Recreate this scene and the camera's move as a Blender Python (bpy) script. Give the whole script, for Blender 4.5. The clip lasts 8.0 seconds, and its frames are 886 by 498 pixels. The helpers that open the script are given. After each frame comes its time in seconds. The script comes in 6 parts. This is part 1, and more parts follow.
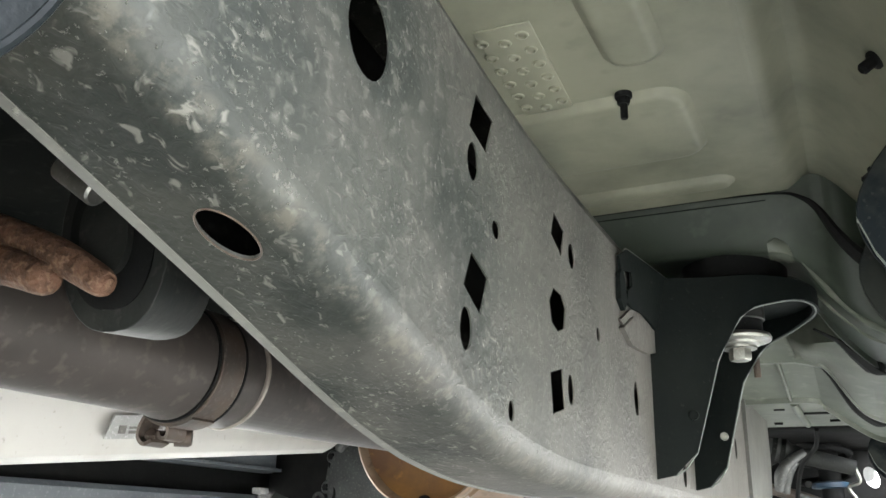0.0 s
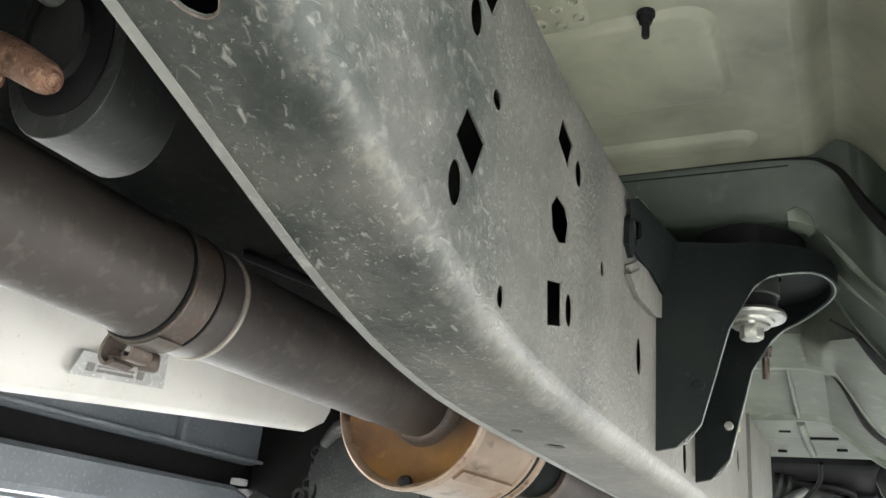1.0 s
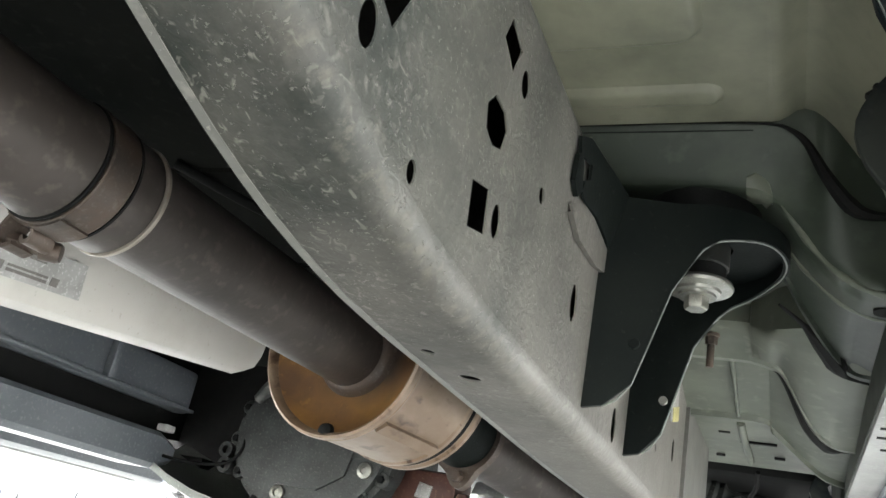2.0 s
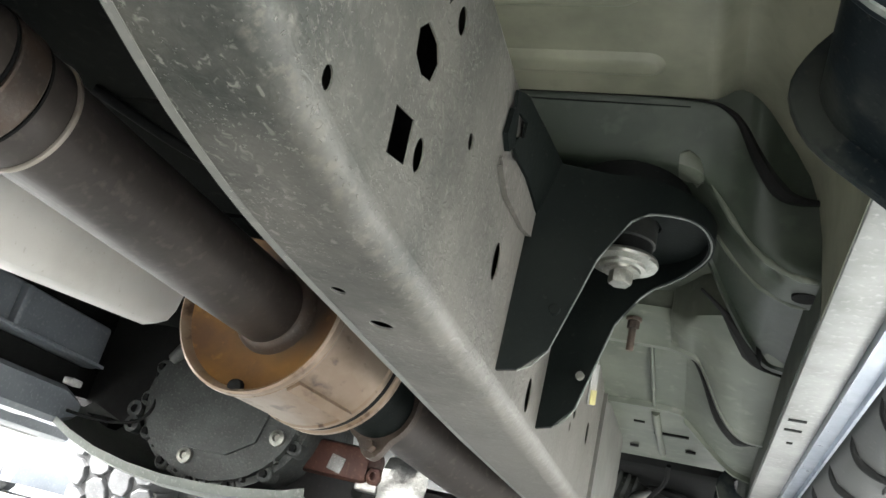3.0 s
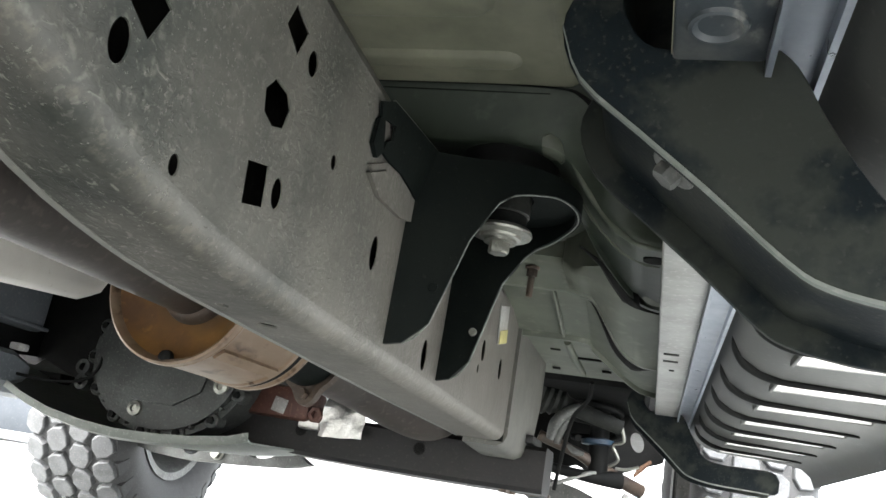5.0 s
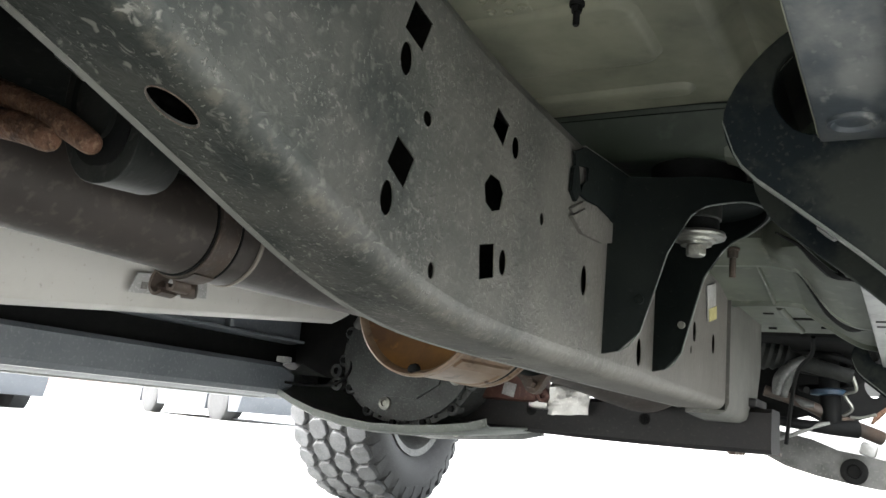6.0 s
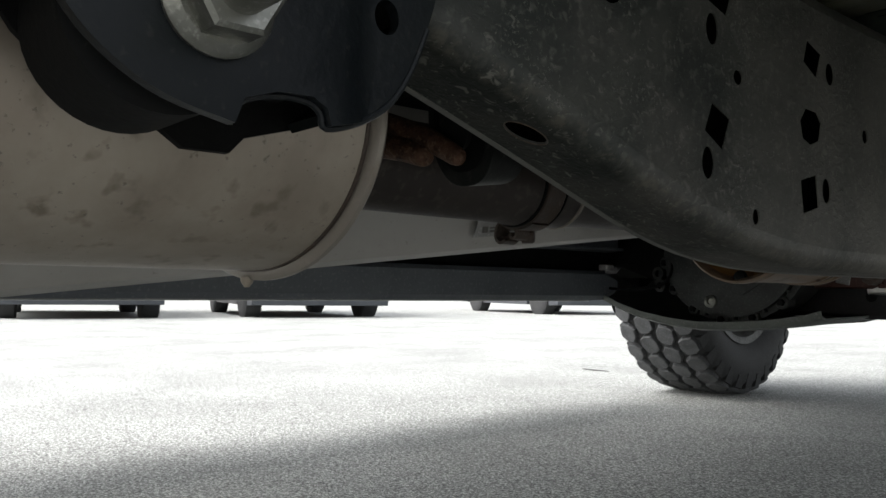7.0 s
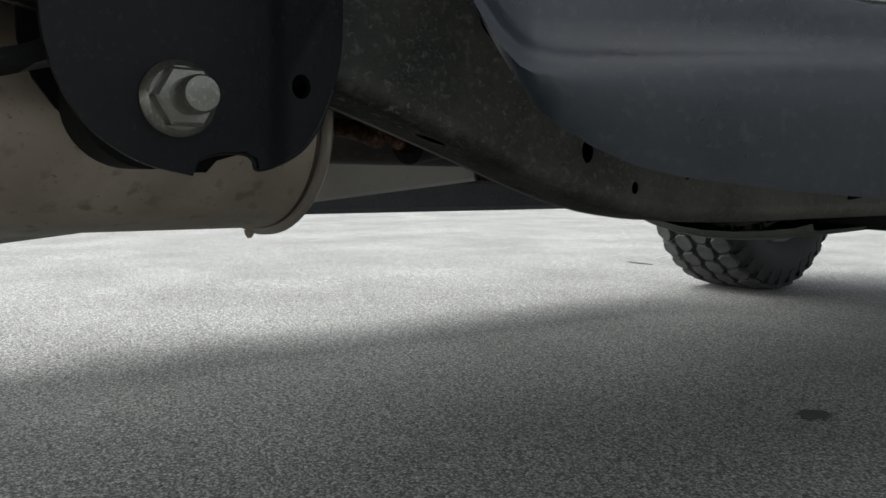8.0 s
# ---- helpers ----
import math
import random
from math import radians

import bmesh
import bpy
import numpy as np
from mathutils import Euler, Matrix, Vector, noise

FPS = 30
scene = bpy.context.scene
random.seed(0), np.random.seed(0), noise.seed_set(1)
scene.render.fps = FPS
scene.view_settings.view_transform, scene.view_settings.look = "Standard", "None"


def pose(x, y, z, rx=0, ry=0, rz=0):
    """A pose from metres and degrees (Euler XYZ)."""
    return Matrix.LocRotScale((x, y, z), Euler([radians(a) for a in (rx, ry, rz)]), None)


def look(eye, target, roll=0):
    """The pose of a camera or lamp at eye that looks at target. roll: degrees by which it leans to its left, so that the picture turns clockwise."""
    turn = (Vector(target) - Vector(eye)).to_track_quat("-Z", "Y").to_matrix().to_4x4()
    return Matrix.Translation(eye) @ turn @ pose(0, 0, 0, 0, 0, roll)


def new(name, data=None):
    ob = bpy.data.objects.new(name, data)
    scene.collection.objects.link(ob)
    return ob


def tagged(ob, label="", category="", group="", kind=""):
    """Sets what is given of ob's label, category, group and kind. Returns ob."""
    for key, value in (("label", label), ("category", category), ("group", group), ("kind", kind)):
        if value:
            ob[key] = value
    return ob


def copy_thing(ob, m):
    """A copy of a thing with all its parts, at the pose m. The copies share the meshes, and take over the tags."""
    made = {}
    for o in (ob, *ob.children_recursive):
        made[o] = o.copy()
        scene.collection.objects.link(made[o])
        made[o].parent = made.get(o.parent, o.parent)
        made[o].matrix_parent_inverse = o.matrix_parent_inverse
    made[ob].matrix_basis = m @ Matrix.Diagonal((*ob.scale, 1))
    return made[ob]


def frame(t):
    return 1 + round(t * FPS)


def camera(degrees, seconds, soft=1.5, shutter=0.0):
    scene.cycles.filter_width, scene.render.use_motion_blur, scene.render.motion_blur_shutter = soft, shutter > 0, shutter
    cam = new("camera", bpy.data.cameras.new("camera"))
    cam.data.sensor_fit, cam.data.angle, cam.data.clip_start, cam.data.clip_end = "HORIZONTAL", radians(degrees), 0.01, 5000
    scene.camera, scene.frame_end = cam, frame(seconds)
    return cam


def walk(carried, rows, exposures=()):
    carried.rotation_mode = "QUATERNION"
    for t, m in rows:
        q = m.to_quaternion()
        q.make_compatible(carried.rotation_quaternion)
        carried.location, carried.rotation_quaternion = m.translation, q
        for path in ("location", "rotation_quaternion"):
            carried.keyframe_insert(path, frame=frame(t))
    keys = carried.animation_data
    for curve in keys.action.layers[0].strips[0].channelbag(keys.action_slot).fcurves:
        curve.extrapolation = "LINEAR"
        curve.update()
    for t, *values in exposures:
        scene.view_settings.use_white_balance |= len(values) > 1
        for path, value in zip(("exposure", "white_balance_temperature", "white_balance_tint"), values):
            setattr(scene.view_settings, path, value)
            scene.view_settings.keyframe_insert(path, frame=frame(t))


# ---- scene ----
cam = camera(56.2, 8.0)

PATH = [
    (0, (0.129, 0.079, 0.281), (-0.718, 1.774, 0.921), 1.5),
    (0.2, (0.122, 0.093, 0.272), (-0.715, 1.780, 0.946), 2.3),
    (0.5, (0.116, 0.11, 0.251), (-0.738, 1.779, 0.949), 3.4),
    (0.7, (0.113, 0.119, 0.242), (-0.745, 1.786, 0.941), 5.4),
    (1, (0.114, 0.134, 0.231), (-0.742, 1.79, 0.957), 6.0),
    (1.2, (0.114, 0.15, 0.224), (-0.726, 1.812, 0.953), 7.0),
    (2.3, (0.123, 0.194, 0.205), (-0.656, 1.887, 0.93), 12.9),
    (2.5, (0.123, 0.201, 0.205), (-0.615, 1.911, 0.934), 13.1),
    (2.7, (0.123, 0.206, 0.204), (-0.562, 1.942, 0.923), 14.4),
    (3, (0.125, 0.211, 0.194), (-0.532, 1.952, 0.925), 14.7),
    (3.5, (0.134, 0.229, 0.177), (-0.474, 2.011, 0.852), 15.0),
    (4, (0.153, 0.227, 0.205), (-0.428, 2.056, 0.769), 14.0),
    (4.2, (0.164, 0.221, 0.215), (-0.405, 2.06, 0.757), 13.5),
    (5.3, (0.193, 0.112, 0.231), (-0.345, 1.954, 0.794), 8.1),
    (5.5, (0.2, 0.089, 0.237), (-0.359, 1.931, 0.78), 6.7),
    (5.7, (0.203, 0.073, 0.247), (-0.483, 1.877, 0.768), 5.9),
    (6, (0.209, 0.05, 0.256), (-0.765, 1.751, 0.656), 5.4),
    (6.2, (0.206, 0.030, 0.265), (-0.907, 1.658, 0.591), 5.1),
    (6.5, (0.204, 0.002, 0.275), (-1.097, 1.499, 0.525), 2.9),
    (6.7, (0.212, -0.008, 0.281), (-1.194, 1.401, 0.467), 2.1),
    (7, (0.239, -0.018, 0.286), (-1.295, 1.261, 0.386), 0.7),
    (7.2, (0.268, -0.022, 0.290), (-1.313, 1.199, 0.347), 0.2),
    (7.5, (0.32, -0.024, 0.299), (-1.294, 1.156, 0.256), 0.4),
    (8, (0.4, -0.036, 0.338), (-1.235, 1.101, 0.154), 0.6),
]


# ---- exposure, world and sun ----
EXPOSURES = [(0, 5.28), (0.5, 5.62), (1.2, 5.40), (2.3, 5.14), (3.3, 5.18), (4.2, 4.60), (5.3, 4.55), (6, 4.25), (6.5, 3.25), (7, 1.8), (7.5, 1.15), (8, 1.12)]

walk(cam, [(t, look(eye, target, roll)) for t, eye, target, roll in PATH], EXPOSURES)

world = bpy.data.worlds.new("overcast_sky")
scene.world = world
world.use_nodes = True
_wn = world.node_tree.nodes
_sky = _wn.new("ShaderNodeTexSky")
_sky.sky_type = "NISHITA"
_sky.sun_disc = False
_sky.sun_elevation = radians(48)
_sky.sun_rotation = radians(200)
_sky.dust_density = 4.0
_hsv = _wn.new("ShaderNodeHueSaturation")
_hsv.inputs["Saturation"].default_value = 0.25
world.node_tree.links.new(_sky.outputs[0], _hsv.inputs["Color"])
world.node_tree.links.new(_hsv.outputs[0], _wn["Background"].inputs["Color"])
_wn["Background"].inputs["Strength"].default_value = 0.15

sun = new("sun", bpy.data.lights.new("sun", "SUN"))
sun.data.energy = 0.8
sun.data.angle = radians(130)
sun.data.color = (1.0, 0.97, 0.92)
sun.matrix_world = look((0, 0, 10), (3.0, 8.0, 0.0))


# ---- materials ----
def material(name, base, rough=0.6, metal=0.0, second=None, third=None, scale=40.0, fine=400.0, bump=0.15, bias=0.5, fine_bias=0.62, stretch=(1, 1, 1), spread=0.12, gloss=0.5):
    """Three colours mixed by a coarse stain and a fine grain, with roughness and relief from the same noise."""
    m = bpy.data.materials.new(name)
    m.use_nodes = True
    nt = m.node_tree
    n, l = nt.nodes, nt.links
    bsdf = n["Principled BSDF"]
    second = second or tuple(c * 0.75 for c in base)
    third = third or tuple(min(1, c * 1.35) for c in base)
    geo = n.new("ShaderNodeNewGeometry")
    mp = n.new("ShaderNodeMapping")
    mp.inputs["Scale"].default_value = stretch
    l.new(geo.outputs["Position"], mp.inputs["Vector"])
    n1 = n.new("ShaderNodeTexNoise")
    n1.inputs["Scale"].default_value = scale
    n1.inputs["Detail"].default_value = 5
    n1.inputs["Roughness"].default_value = 0.6
    n2 = n.new("ShaderNodeTexNoise")
    n2.inputs["Scale"].default_value = fine
    n2.inputs["Detail"].default_value = 3
    l.new(mp.outputs[0], n1.inputs["Vector"])
    l.new(mp.outputs[0], n2.inputs["Vector"])
    r1 = n.new("ShaderNodeMapRange")
    r1.inputs["From Min"].default_value, r1.inputs["From Max"].default_value = bias - spread, bias + spread
    r2 = n.new("ShaderNodeMapRange")
    r2.inputs["From Min"].default_value, r2.inputs["From Max"].default_value = fine_bias - 0.06, fine_bias + 0.08
    l.new(n1.outputs["Fac"], r1.inputs["Value"])
    l.new(n2.outputs["Fac"], r2.inputs["Value"])
    m1 = n.new("ShaderNodeMix")
    m1.data_type = "RGBA"
    m1.inputs["A"].default_value, m1.inputs["B"].default_value = (*base, 1), (*second, 1)
    l.new(r1.outputs[0], m1.inputs["Factor"])
    m2 = n.new("ShaderNodeMix")
    m2.data_type = "RGBA"
    m2.inputs["B"].default_value = (*third, 1)
    l.new(m1.outputs["Result"], m2.inputs["A"])
    l.new(r2.outputs[0], m2.inputs["Factor"])
    l.new(m2.outputs["Result"], bsdf.inputs["Base Color"])
    rr = n.new("ShaderNodeMapRange")
    rr.inputs["To Min"].default_value, rr.inputs["To Max"].default_value = max(0.05, rough - 0.12), min(1, rough + 0.12)
    l.new(n1.outputs["Fac"], rr.inputs["Value"])
    l.new(rr.outputs[0], bsdf.inputs["Roughness"])
    bsdf.inputs["Metallic"].default_value = metal
    bsdf.inputs["Specular IOR Level"].default_value = gloss
    if bump:
        add = n.new("ShaderNodeMath")
        add.operation = "MULTIPLY_ADD"
        add.inputs[1].default_value = 0.6
        l.new(n1.outputs["Fac"], add.inputs[0])
        l.new(n2.outputs["Fac"], add.inputs[2])
        b = n.new("ShaderNodeBump")
        b.inputs["Strength"].default_value = bump
        b.inputs["Distance"].default_value = 0.002
        l.new(add.outputs[0], b.inputs["Height"])
        l.new(b.outputs[0], bsdf.inputs["Normal"])
    return m


def speckled(m, size, share, colour, height=0.4):
    """Lays ragged, raised crusts of stuck grit over a material."""
    nt = m.node_tree
    n, l = nt.nodes, nt.links
    bsdf = n["Principled BSDF"]
    geo = n.new("ShaderNodeNewGeometry")
    crust = n.new("ShaderNodeTexNoise")
    crust.inputs["Scale"].default_value = size
    crust.inputs["Detail"].default_value = 3
    crust.inputs["Roughness"].default_value = 0.65
    crust.inputs["Distortion"].default_value = 0.25
    l.new(geo.outputs["Position"], crust.inputs["Vector"])
    patch = n.new("ShaderNodeTexNoise")
    patch.inputs["Scale"].default_value = 24
    patch.inputs["Detail"].default_value = 4
    l.new(geo.outputs["Position"], patch.inputs["Vector"])
    th = n.new("ShaderNodeMapRange")
    th.inputs["From Min"].default_value, th.inputs["From Max"].default_value = 0.36, 0.66
    th.inputs["To Min"].default_value, th.inputs["To Max"].default_value = 0.735 - share * 0.2, 0.735 - share
    l.new(patch.outputs["Fac"], th.inputs["Value"])
    gap = n.new("ShaderNodeMath")
    gap.operation = "SUBTRACT"
    l.new(crust.outputs["Fac"], gap.inputs[0])
    l.new(th.outputs[0], gap.inputs[1])
    fac = n.new("ShaderNodeMapRange")
    fac.inputs["From Min"].default_value, fac.inputs["From Max"].default_value = -0.015, 0.05
    l.new(gap.outputs[0], fac.inputs["Value"])
    mix = n.new("ShaderNodeMix")
    mix.data_type = "RGBA"
    mix.inputs["B"].default_value = (*colour, 1)
    l.new(bsdf.inputs["Base Color"].links[0].from_socket, mix.inputs["A"])
    half = n.new("ShaderNodeMath")
    half.operation = "MULTIPLY"
    half.inputs[1].default_value = 0.7
    l.new(fac.outputs[0], half.inputs[0])
    l.new(half.outputs[0], mix.inputs["Factor"])
    l.new(mix.outputs["Result"], bsdf.inputs["Base Color"])
    bump = n.new("ShaderNodeBump")
    bump.inputs["Strength"].default_value = height
    bump.inputs["Distance"].default_value = 0.0006
    l.new(bsdf.inputs["Normal"].links[0].from_socket, bump.inputs["Normal"])
    l.new(fac.outputs[0], bump.inputs["Height"])
    l.new(bump.outputs[0], bsdf.inputs["Normal"])
    return m


def hammered(m, scale, depth, strength, speck, grit):
    """Uneven, pitted paint: soft lumps of a few millimetres, with fine pale chips on their crests."""
    nt = m.node_tree
    n, l = nt.nodes, nt.links
    bsdf = n["Principled BSDF"]
    geo = n.new("ShaderNodeNewGeometry")
    turn = n.new("ShaderNodeMapping")
    turn.inputs["Rotation"].default_value = (radians(35), 0, 0)
    turn.inputs["Scale"].default_value = (1.0, 0.7, 1.0)
    l.new(geo.outputs["Position"], turn.inputs["Vector"])
    lump = n.new("ShaderNodeTexNoise")
    lump.inputs["Scale"].default_value = scale
    lump.inputs["Detail"].default_value = 2.5
    lump.inputs["Roughness"].default_value = 0.55
    lump.inputs["Distortion"].default_value = 0.7
    l.new(turn.outputs[0], lump.inputs["Vector"])
    area = n.new("ShaderNodeTexNoise")
    area.inputs["Scale"].default_value = 17
    area.inputs["Detail"].default_value = 4
    l.new(geo.outputs["Position"], area.inputs["Vector"])
    where = n.new("ShaderNodeMapRange")
    where.inputs["From Min"].default_value, where.inputs["From Max"].default_value = 0.38, 0.58
    where.inputs["To Min"].default_value = 0.25
    l.new(area.outputs["Fac"], where.inputs["Value"])
    crest = n.new("ShaderNodeMapRange")
    crest.inputs["From Min"].default_value, crest.inputs["From Max"].default_value = 0.60, 0.70
    l.new(lump.outputs["Fac"], crest.inputs["Value"])
    fac = n.new("ShaderNodeMath")
    fac.operation = "MULTIPLY"
    l.new(crest.outputs[0], fac.inputs[0])
    l.new(where.outputs[0], fac.inputs[1])
    share = n.new("ShaderNodeMath")
    share.operation = "MULTIPLY"
    share.inputs[1].default_value = speck
    l.new(fac.outputs[0], share.inputs[0])
    mix = n.new("ShaderNodeMix")
    mix.data_type = "RGBA"
    mix.inputs["B"].default_value = (*grit, 1)
    l.new(bsdf.inputs["Base Color"].links[0].from_socket, mix.inputs["A"])
    l.new(share.outputs[0], mix.inputs["Factor"])
    l.new(mix.outputs["Result"], bsdf.inputs["Base Color"])
    height = n.new("ShaderNodeMath")
    height.operation = "MULTIPLY"
    l.new(lump.outputs["Fac"], height.inputs[0])
    l.new(where.outputs[0], height.inputs[1])
    bump = n.new("ShaderNodeBump")
    bump.inputs["Strength"].default_value = strength
    bump.inputs["Distance"].default_value = depth
    l.new(bsdf.inputs["Normal"].links[0].from_socket, bump.inputs["Normal"])
    l.new(height.outputs[0], bump.inputs["Height"])
    l.new(bump.outputs[0], bsdf.inputs["Normal"])
    return m


def underside_dirt_shade(m, colours, ragged):
    """Oily road dirt, with the weaker light painted in, on what faces the road; ragged border on rounded corners."""
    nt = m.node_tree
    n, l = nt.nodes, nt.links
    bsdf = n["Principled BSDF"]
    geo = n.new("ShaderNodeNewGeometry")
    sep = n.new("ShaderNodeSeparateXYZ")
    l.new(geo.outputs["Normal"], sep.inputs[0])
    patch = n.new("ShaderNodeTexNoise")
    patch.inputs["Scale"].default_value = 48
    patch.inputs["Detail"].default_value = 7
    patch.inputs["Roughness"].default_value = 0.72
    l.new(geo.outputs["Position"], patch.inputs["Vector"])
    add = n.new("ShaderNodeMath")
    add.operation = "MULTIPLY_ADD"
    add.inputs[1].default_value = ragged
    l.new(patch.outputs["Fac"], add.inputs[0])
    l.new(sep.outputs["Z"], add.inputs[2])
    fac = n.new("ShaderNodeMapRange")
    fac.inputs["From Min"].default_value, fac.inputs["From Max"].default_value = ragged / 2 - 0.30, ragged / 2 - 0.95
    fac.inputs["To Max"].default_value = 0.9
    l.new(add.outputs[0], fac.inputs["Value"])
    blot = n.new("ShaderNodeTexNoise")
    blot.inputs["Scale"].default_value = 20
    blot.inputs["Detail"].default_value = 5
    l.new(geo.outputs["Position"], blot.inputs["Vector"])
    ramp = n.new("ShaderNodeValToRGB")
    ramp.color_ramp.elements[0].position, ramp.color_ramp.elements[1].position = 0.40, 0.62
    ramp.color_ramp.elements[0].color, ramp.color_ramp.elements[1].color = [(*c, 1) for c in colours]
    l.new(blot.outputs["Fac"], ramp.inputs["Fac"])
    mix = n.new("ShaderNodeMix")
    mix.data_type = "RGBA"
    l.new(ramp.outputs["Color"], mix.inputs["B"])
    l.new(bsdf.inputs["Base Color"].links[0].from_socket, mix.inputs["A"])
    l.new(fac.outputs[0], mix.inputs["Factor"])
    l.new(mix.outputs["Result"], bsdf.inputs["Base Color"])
    # dry dirt has hardly any gloss
    for socket, dry in (("Specular IOR Level", 0.14), ("Roughness", 0.75)):
        level = n.new("ShaderNodeMapRange")
        level.inputs["To Min"].default_value, level.inputs["To Max"].default_value = bsdf.inputs[socket].default_value, dry
        l.new(fac.outputs[0], level.inputs["Value"])
        if bsdf.inputs[socket].is_linked:
            l.new(bsdf.inputs[socket].links[0].from_socket, level.inputs["To Min"])
        l.new(level.outputs[0], bsdf.inputs[socket])
    return m


def edge_dust(m, colour):
    """Pale dried dirt that clings to the rounded lower corner of a part."""
    nt = m.node_tree
    n, l = nt.nodes, nt.links
    bsdf = n["Principled BSDF"]
    geo = n.new("ShaderNodeNewGeometry")
    sep = n.new("ShaderNodeSeparateXYZ")
    l.new(geo.outputs["Normal"], sep.inputs[0])
    prod = n.new("ShaderNodeMath")
    prod.operation = "MULTIPLY"
    l.new(sep.outputs["X"], prod.inputs[0])
    l.new(sep.outputs["Z"], prod.inputs[1])
    slope = n.new("ShaderNodeMapRange")
    slope.inputs["From Min"].default_value, slope.inputs["From Max"].default_value = -0.22, -0.49
    l.new(prod.outputs[0], slope.inputs["Value"])
    patch = n.new("ShaderNodeTexNoise")
    patch.inputs["Scale"].default_value = 120
    patch.inputs["Detail"].default_value = 6
    patch.inputs["Roughness"].default_value = 0.7
    l.new(geo.outputs["Position"], patch.inputs["Vector"])
    rag = n.new("ShaderNodeMapRange")
    rag.inputs["From Min"].default_value, rag.inputs["From Max"].default_value = 0.48, 0.62
    l.new(patch.outputs["Fac"], rag.inputs["Value"])
    fac = n.new("ShaderNodeMath")
    fac.operation = "MULTIPLY"
    l.new(slope.outputs[0], fac.inputs[0])
    l.new(rag.outputs[0], fac.inputs[1])
    mix = n.new("ShaderNodeMix")
    mix.data_type = "RGBA"
    mix.inputs["B"].default_value = (*colour, 1)
    l.new(bsdf.inputs["Base Color"].links[0].from_socket, mix.inputs["A"])
    l.new(fac.outputs[0], mix.inputs["Factor"])
    l.new(mix.outputs["Result"], bsdf.inputs["Base Color"])
    return m


def dust_and_light(m, colour):
    """Dry dust with the stronger front light painted in: thin and patchy at the rear of the rail, thicker towards the
    front wheel.
    """
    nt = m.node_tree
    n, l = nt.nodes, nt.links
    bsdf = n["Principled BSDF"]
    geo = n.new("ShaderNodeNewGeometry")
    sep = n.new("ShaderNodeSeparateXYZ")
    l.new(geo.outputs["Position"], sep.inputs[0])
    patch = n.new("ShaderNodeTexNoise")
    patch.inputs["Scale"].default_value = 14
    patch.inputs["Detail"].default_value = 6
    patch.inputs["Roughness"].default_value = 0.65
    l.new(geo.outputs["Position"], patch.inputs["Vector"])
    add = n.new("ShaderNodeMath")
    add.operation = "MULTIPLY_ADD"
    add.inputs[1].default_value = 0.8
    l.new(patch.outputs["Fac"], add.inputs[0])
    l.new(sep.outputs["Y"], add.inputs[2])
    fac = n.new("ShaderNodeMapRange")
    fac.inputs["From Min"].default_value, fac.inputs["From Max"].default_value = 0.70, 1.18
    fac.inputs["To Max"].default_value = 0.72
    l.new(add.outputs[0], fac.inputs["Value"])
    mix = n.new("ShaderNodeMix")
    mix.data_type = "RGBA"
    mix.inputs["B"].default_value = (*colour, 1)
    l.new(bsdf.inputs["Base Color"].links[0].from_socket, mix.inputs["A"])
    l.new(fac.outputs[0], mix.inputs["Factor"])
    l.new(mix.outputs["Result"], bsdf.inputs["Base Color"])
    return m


def heat_tint(m, centre, near, far, colour):
    """Steel discoloured by heat round the inlet: dark near the pipe, its own rust colour further out, with a ragged border."""
    nt = m.node_tree
    n, l = nt.nodes, nt.links
    bsdf = n["Principled BSDF"]
    geo = n.new("ShaderNodeNewGeometry")
    span = n.new("ShaderNodeVectorMath")
    span.operation = "DISTANCE"
    span.inputs[1].default_value = centre
    l.new(geo.outputs["Position"], span.inputs[0])
    rag = n.new("ShaderNodeTexNoise")
    rag.inputs["Scale"].default_value = 26
    rag.inputs["Detail"].default_value = 4
    l.new(geo.outputs["Position"], rag.inputs["Vector"])
    shift = n.new("ShaderNodeMath")
    shift.operation = "MULTIPLY_ADD"
    shift.inputs[1].default_value = 0.05
    l.new(rag.outputs["Fac"], shift.inputs[0])
    l.new(span.outputs["Value"], shift.inputs[2])
    fac = n.new("ShaderNodeMapRange")
    fac.inputs["From Min"].default_value, fac.inputs["From Max"].default_value = near + 0.025, far + 0.025
    fac.inputs["To Min"].default_value, fac.inputs["To Max"].default_value = 1.0, 0.0
    l.new(shift.outputs[0], fac.inputs["Value"])
    mix = n.new("ShaderNodeMix")
    mix.data_type = "RGBA"
    mix.inputs["B"].default_value = (*colour, 1)
    l.new(bsdf.inputs["Base Color"].links[0].from_socket, mix.inputs["A"])
    l.new(fac.outputs[0], mix.inputs["Factor"])
    l.new(mix.outputs["Result"], bsdf.inputs["Base Color"])
    return m


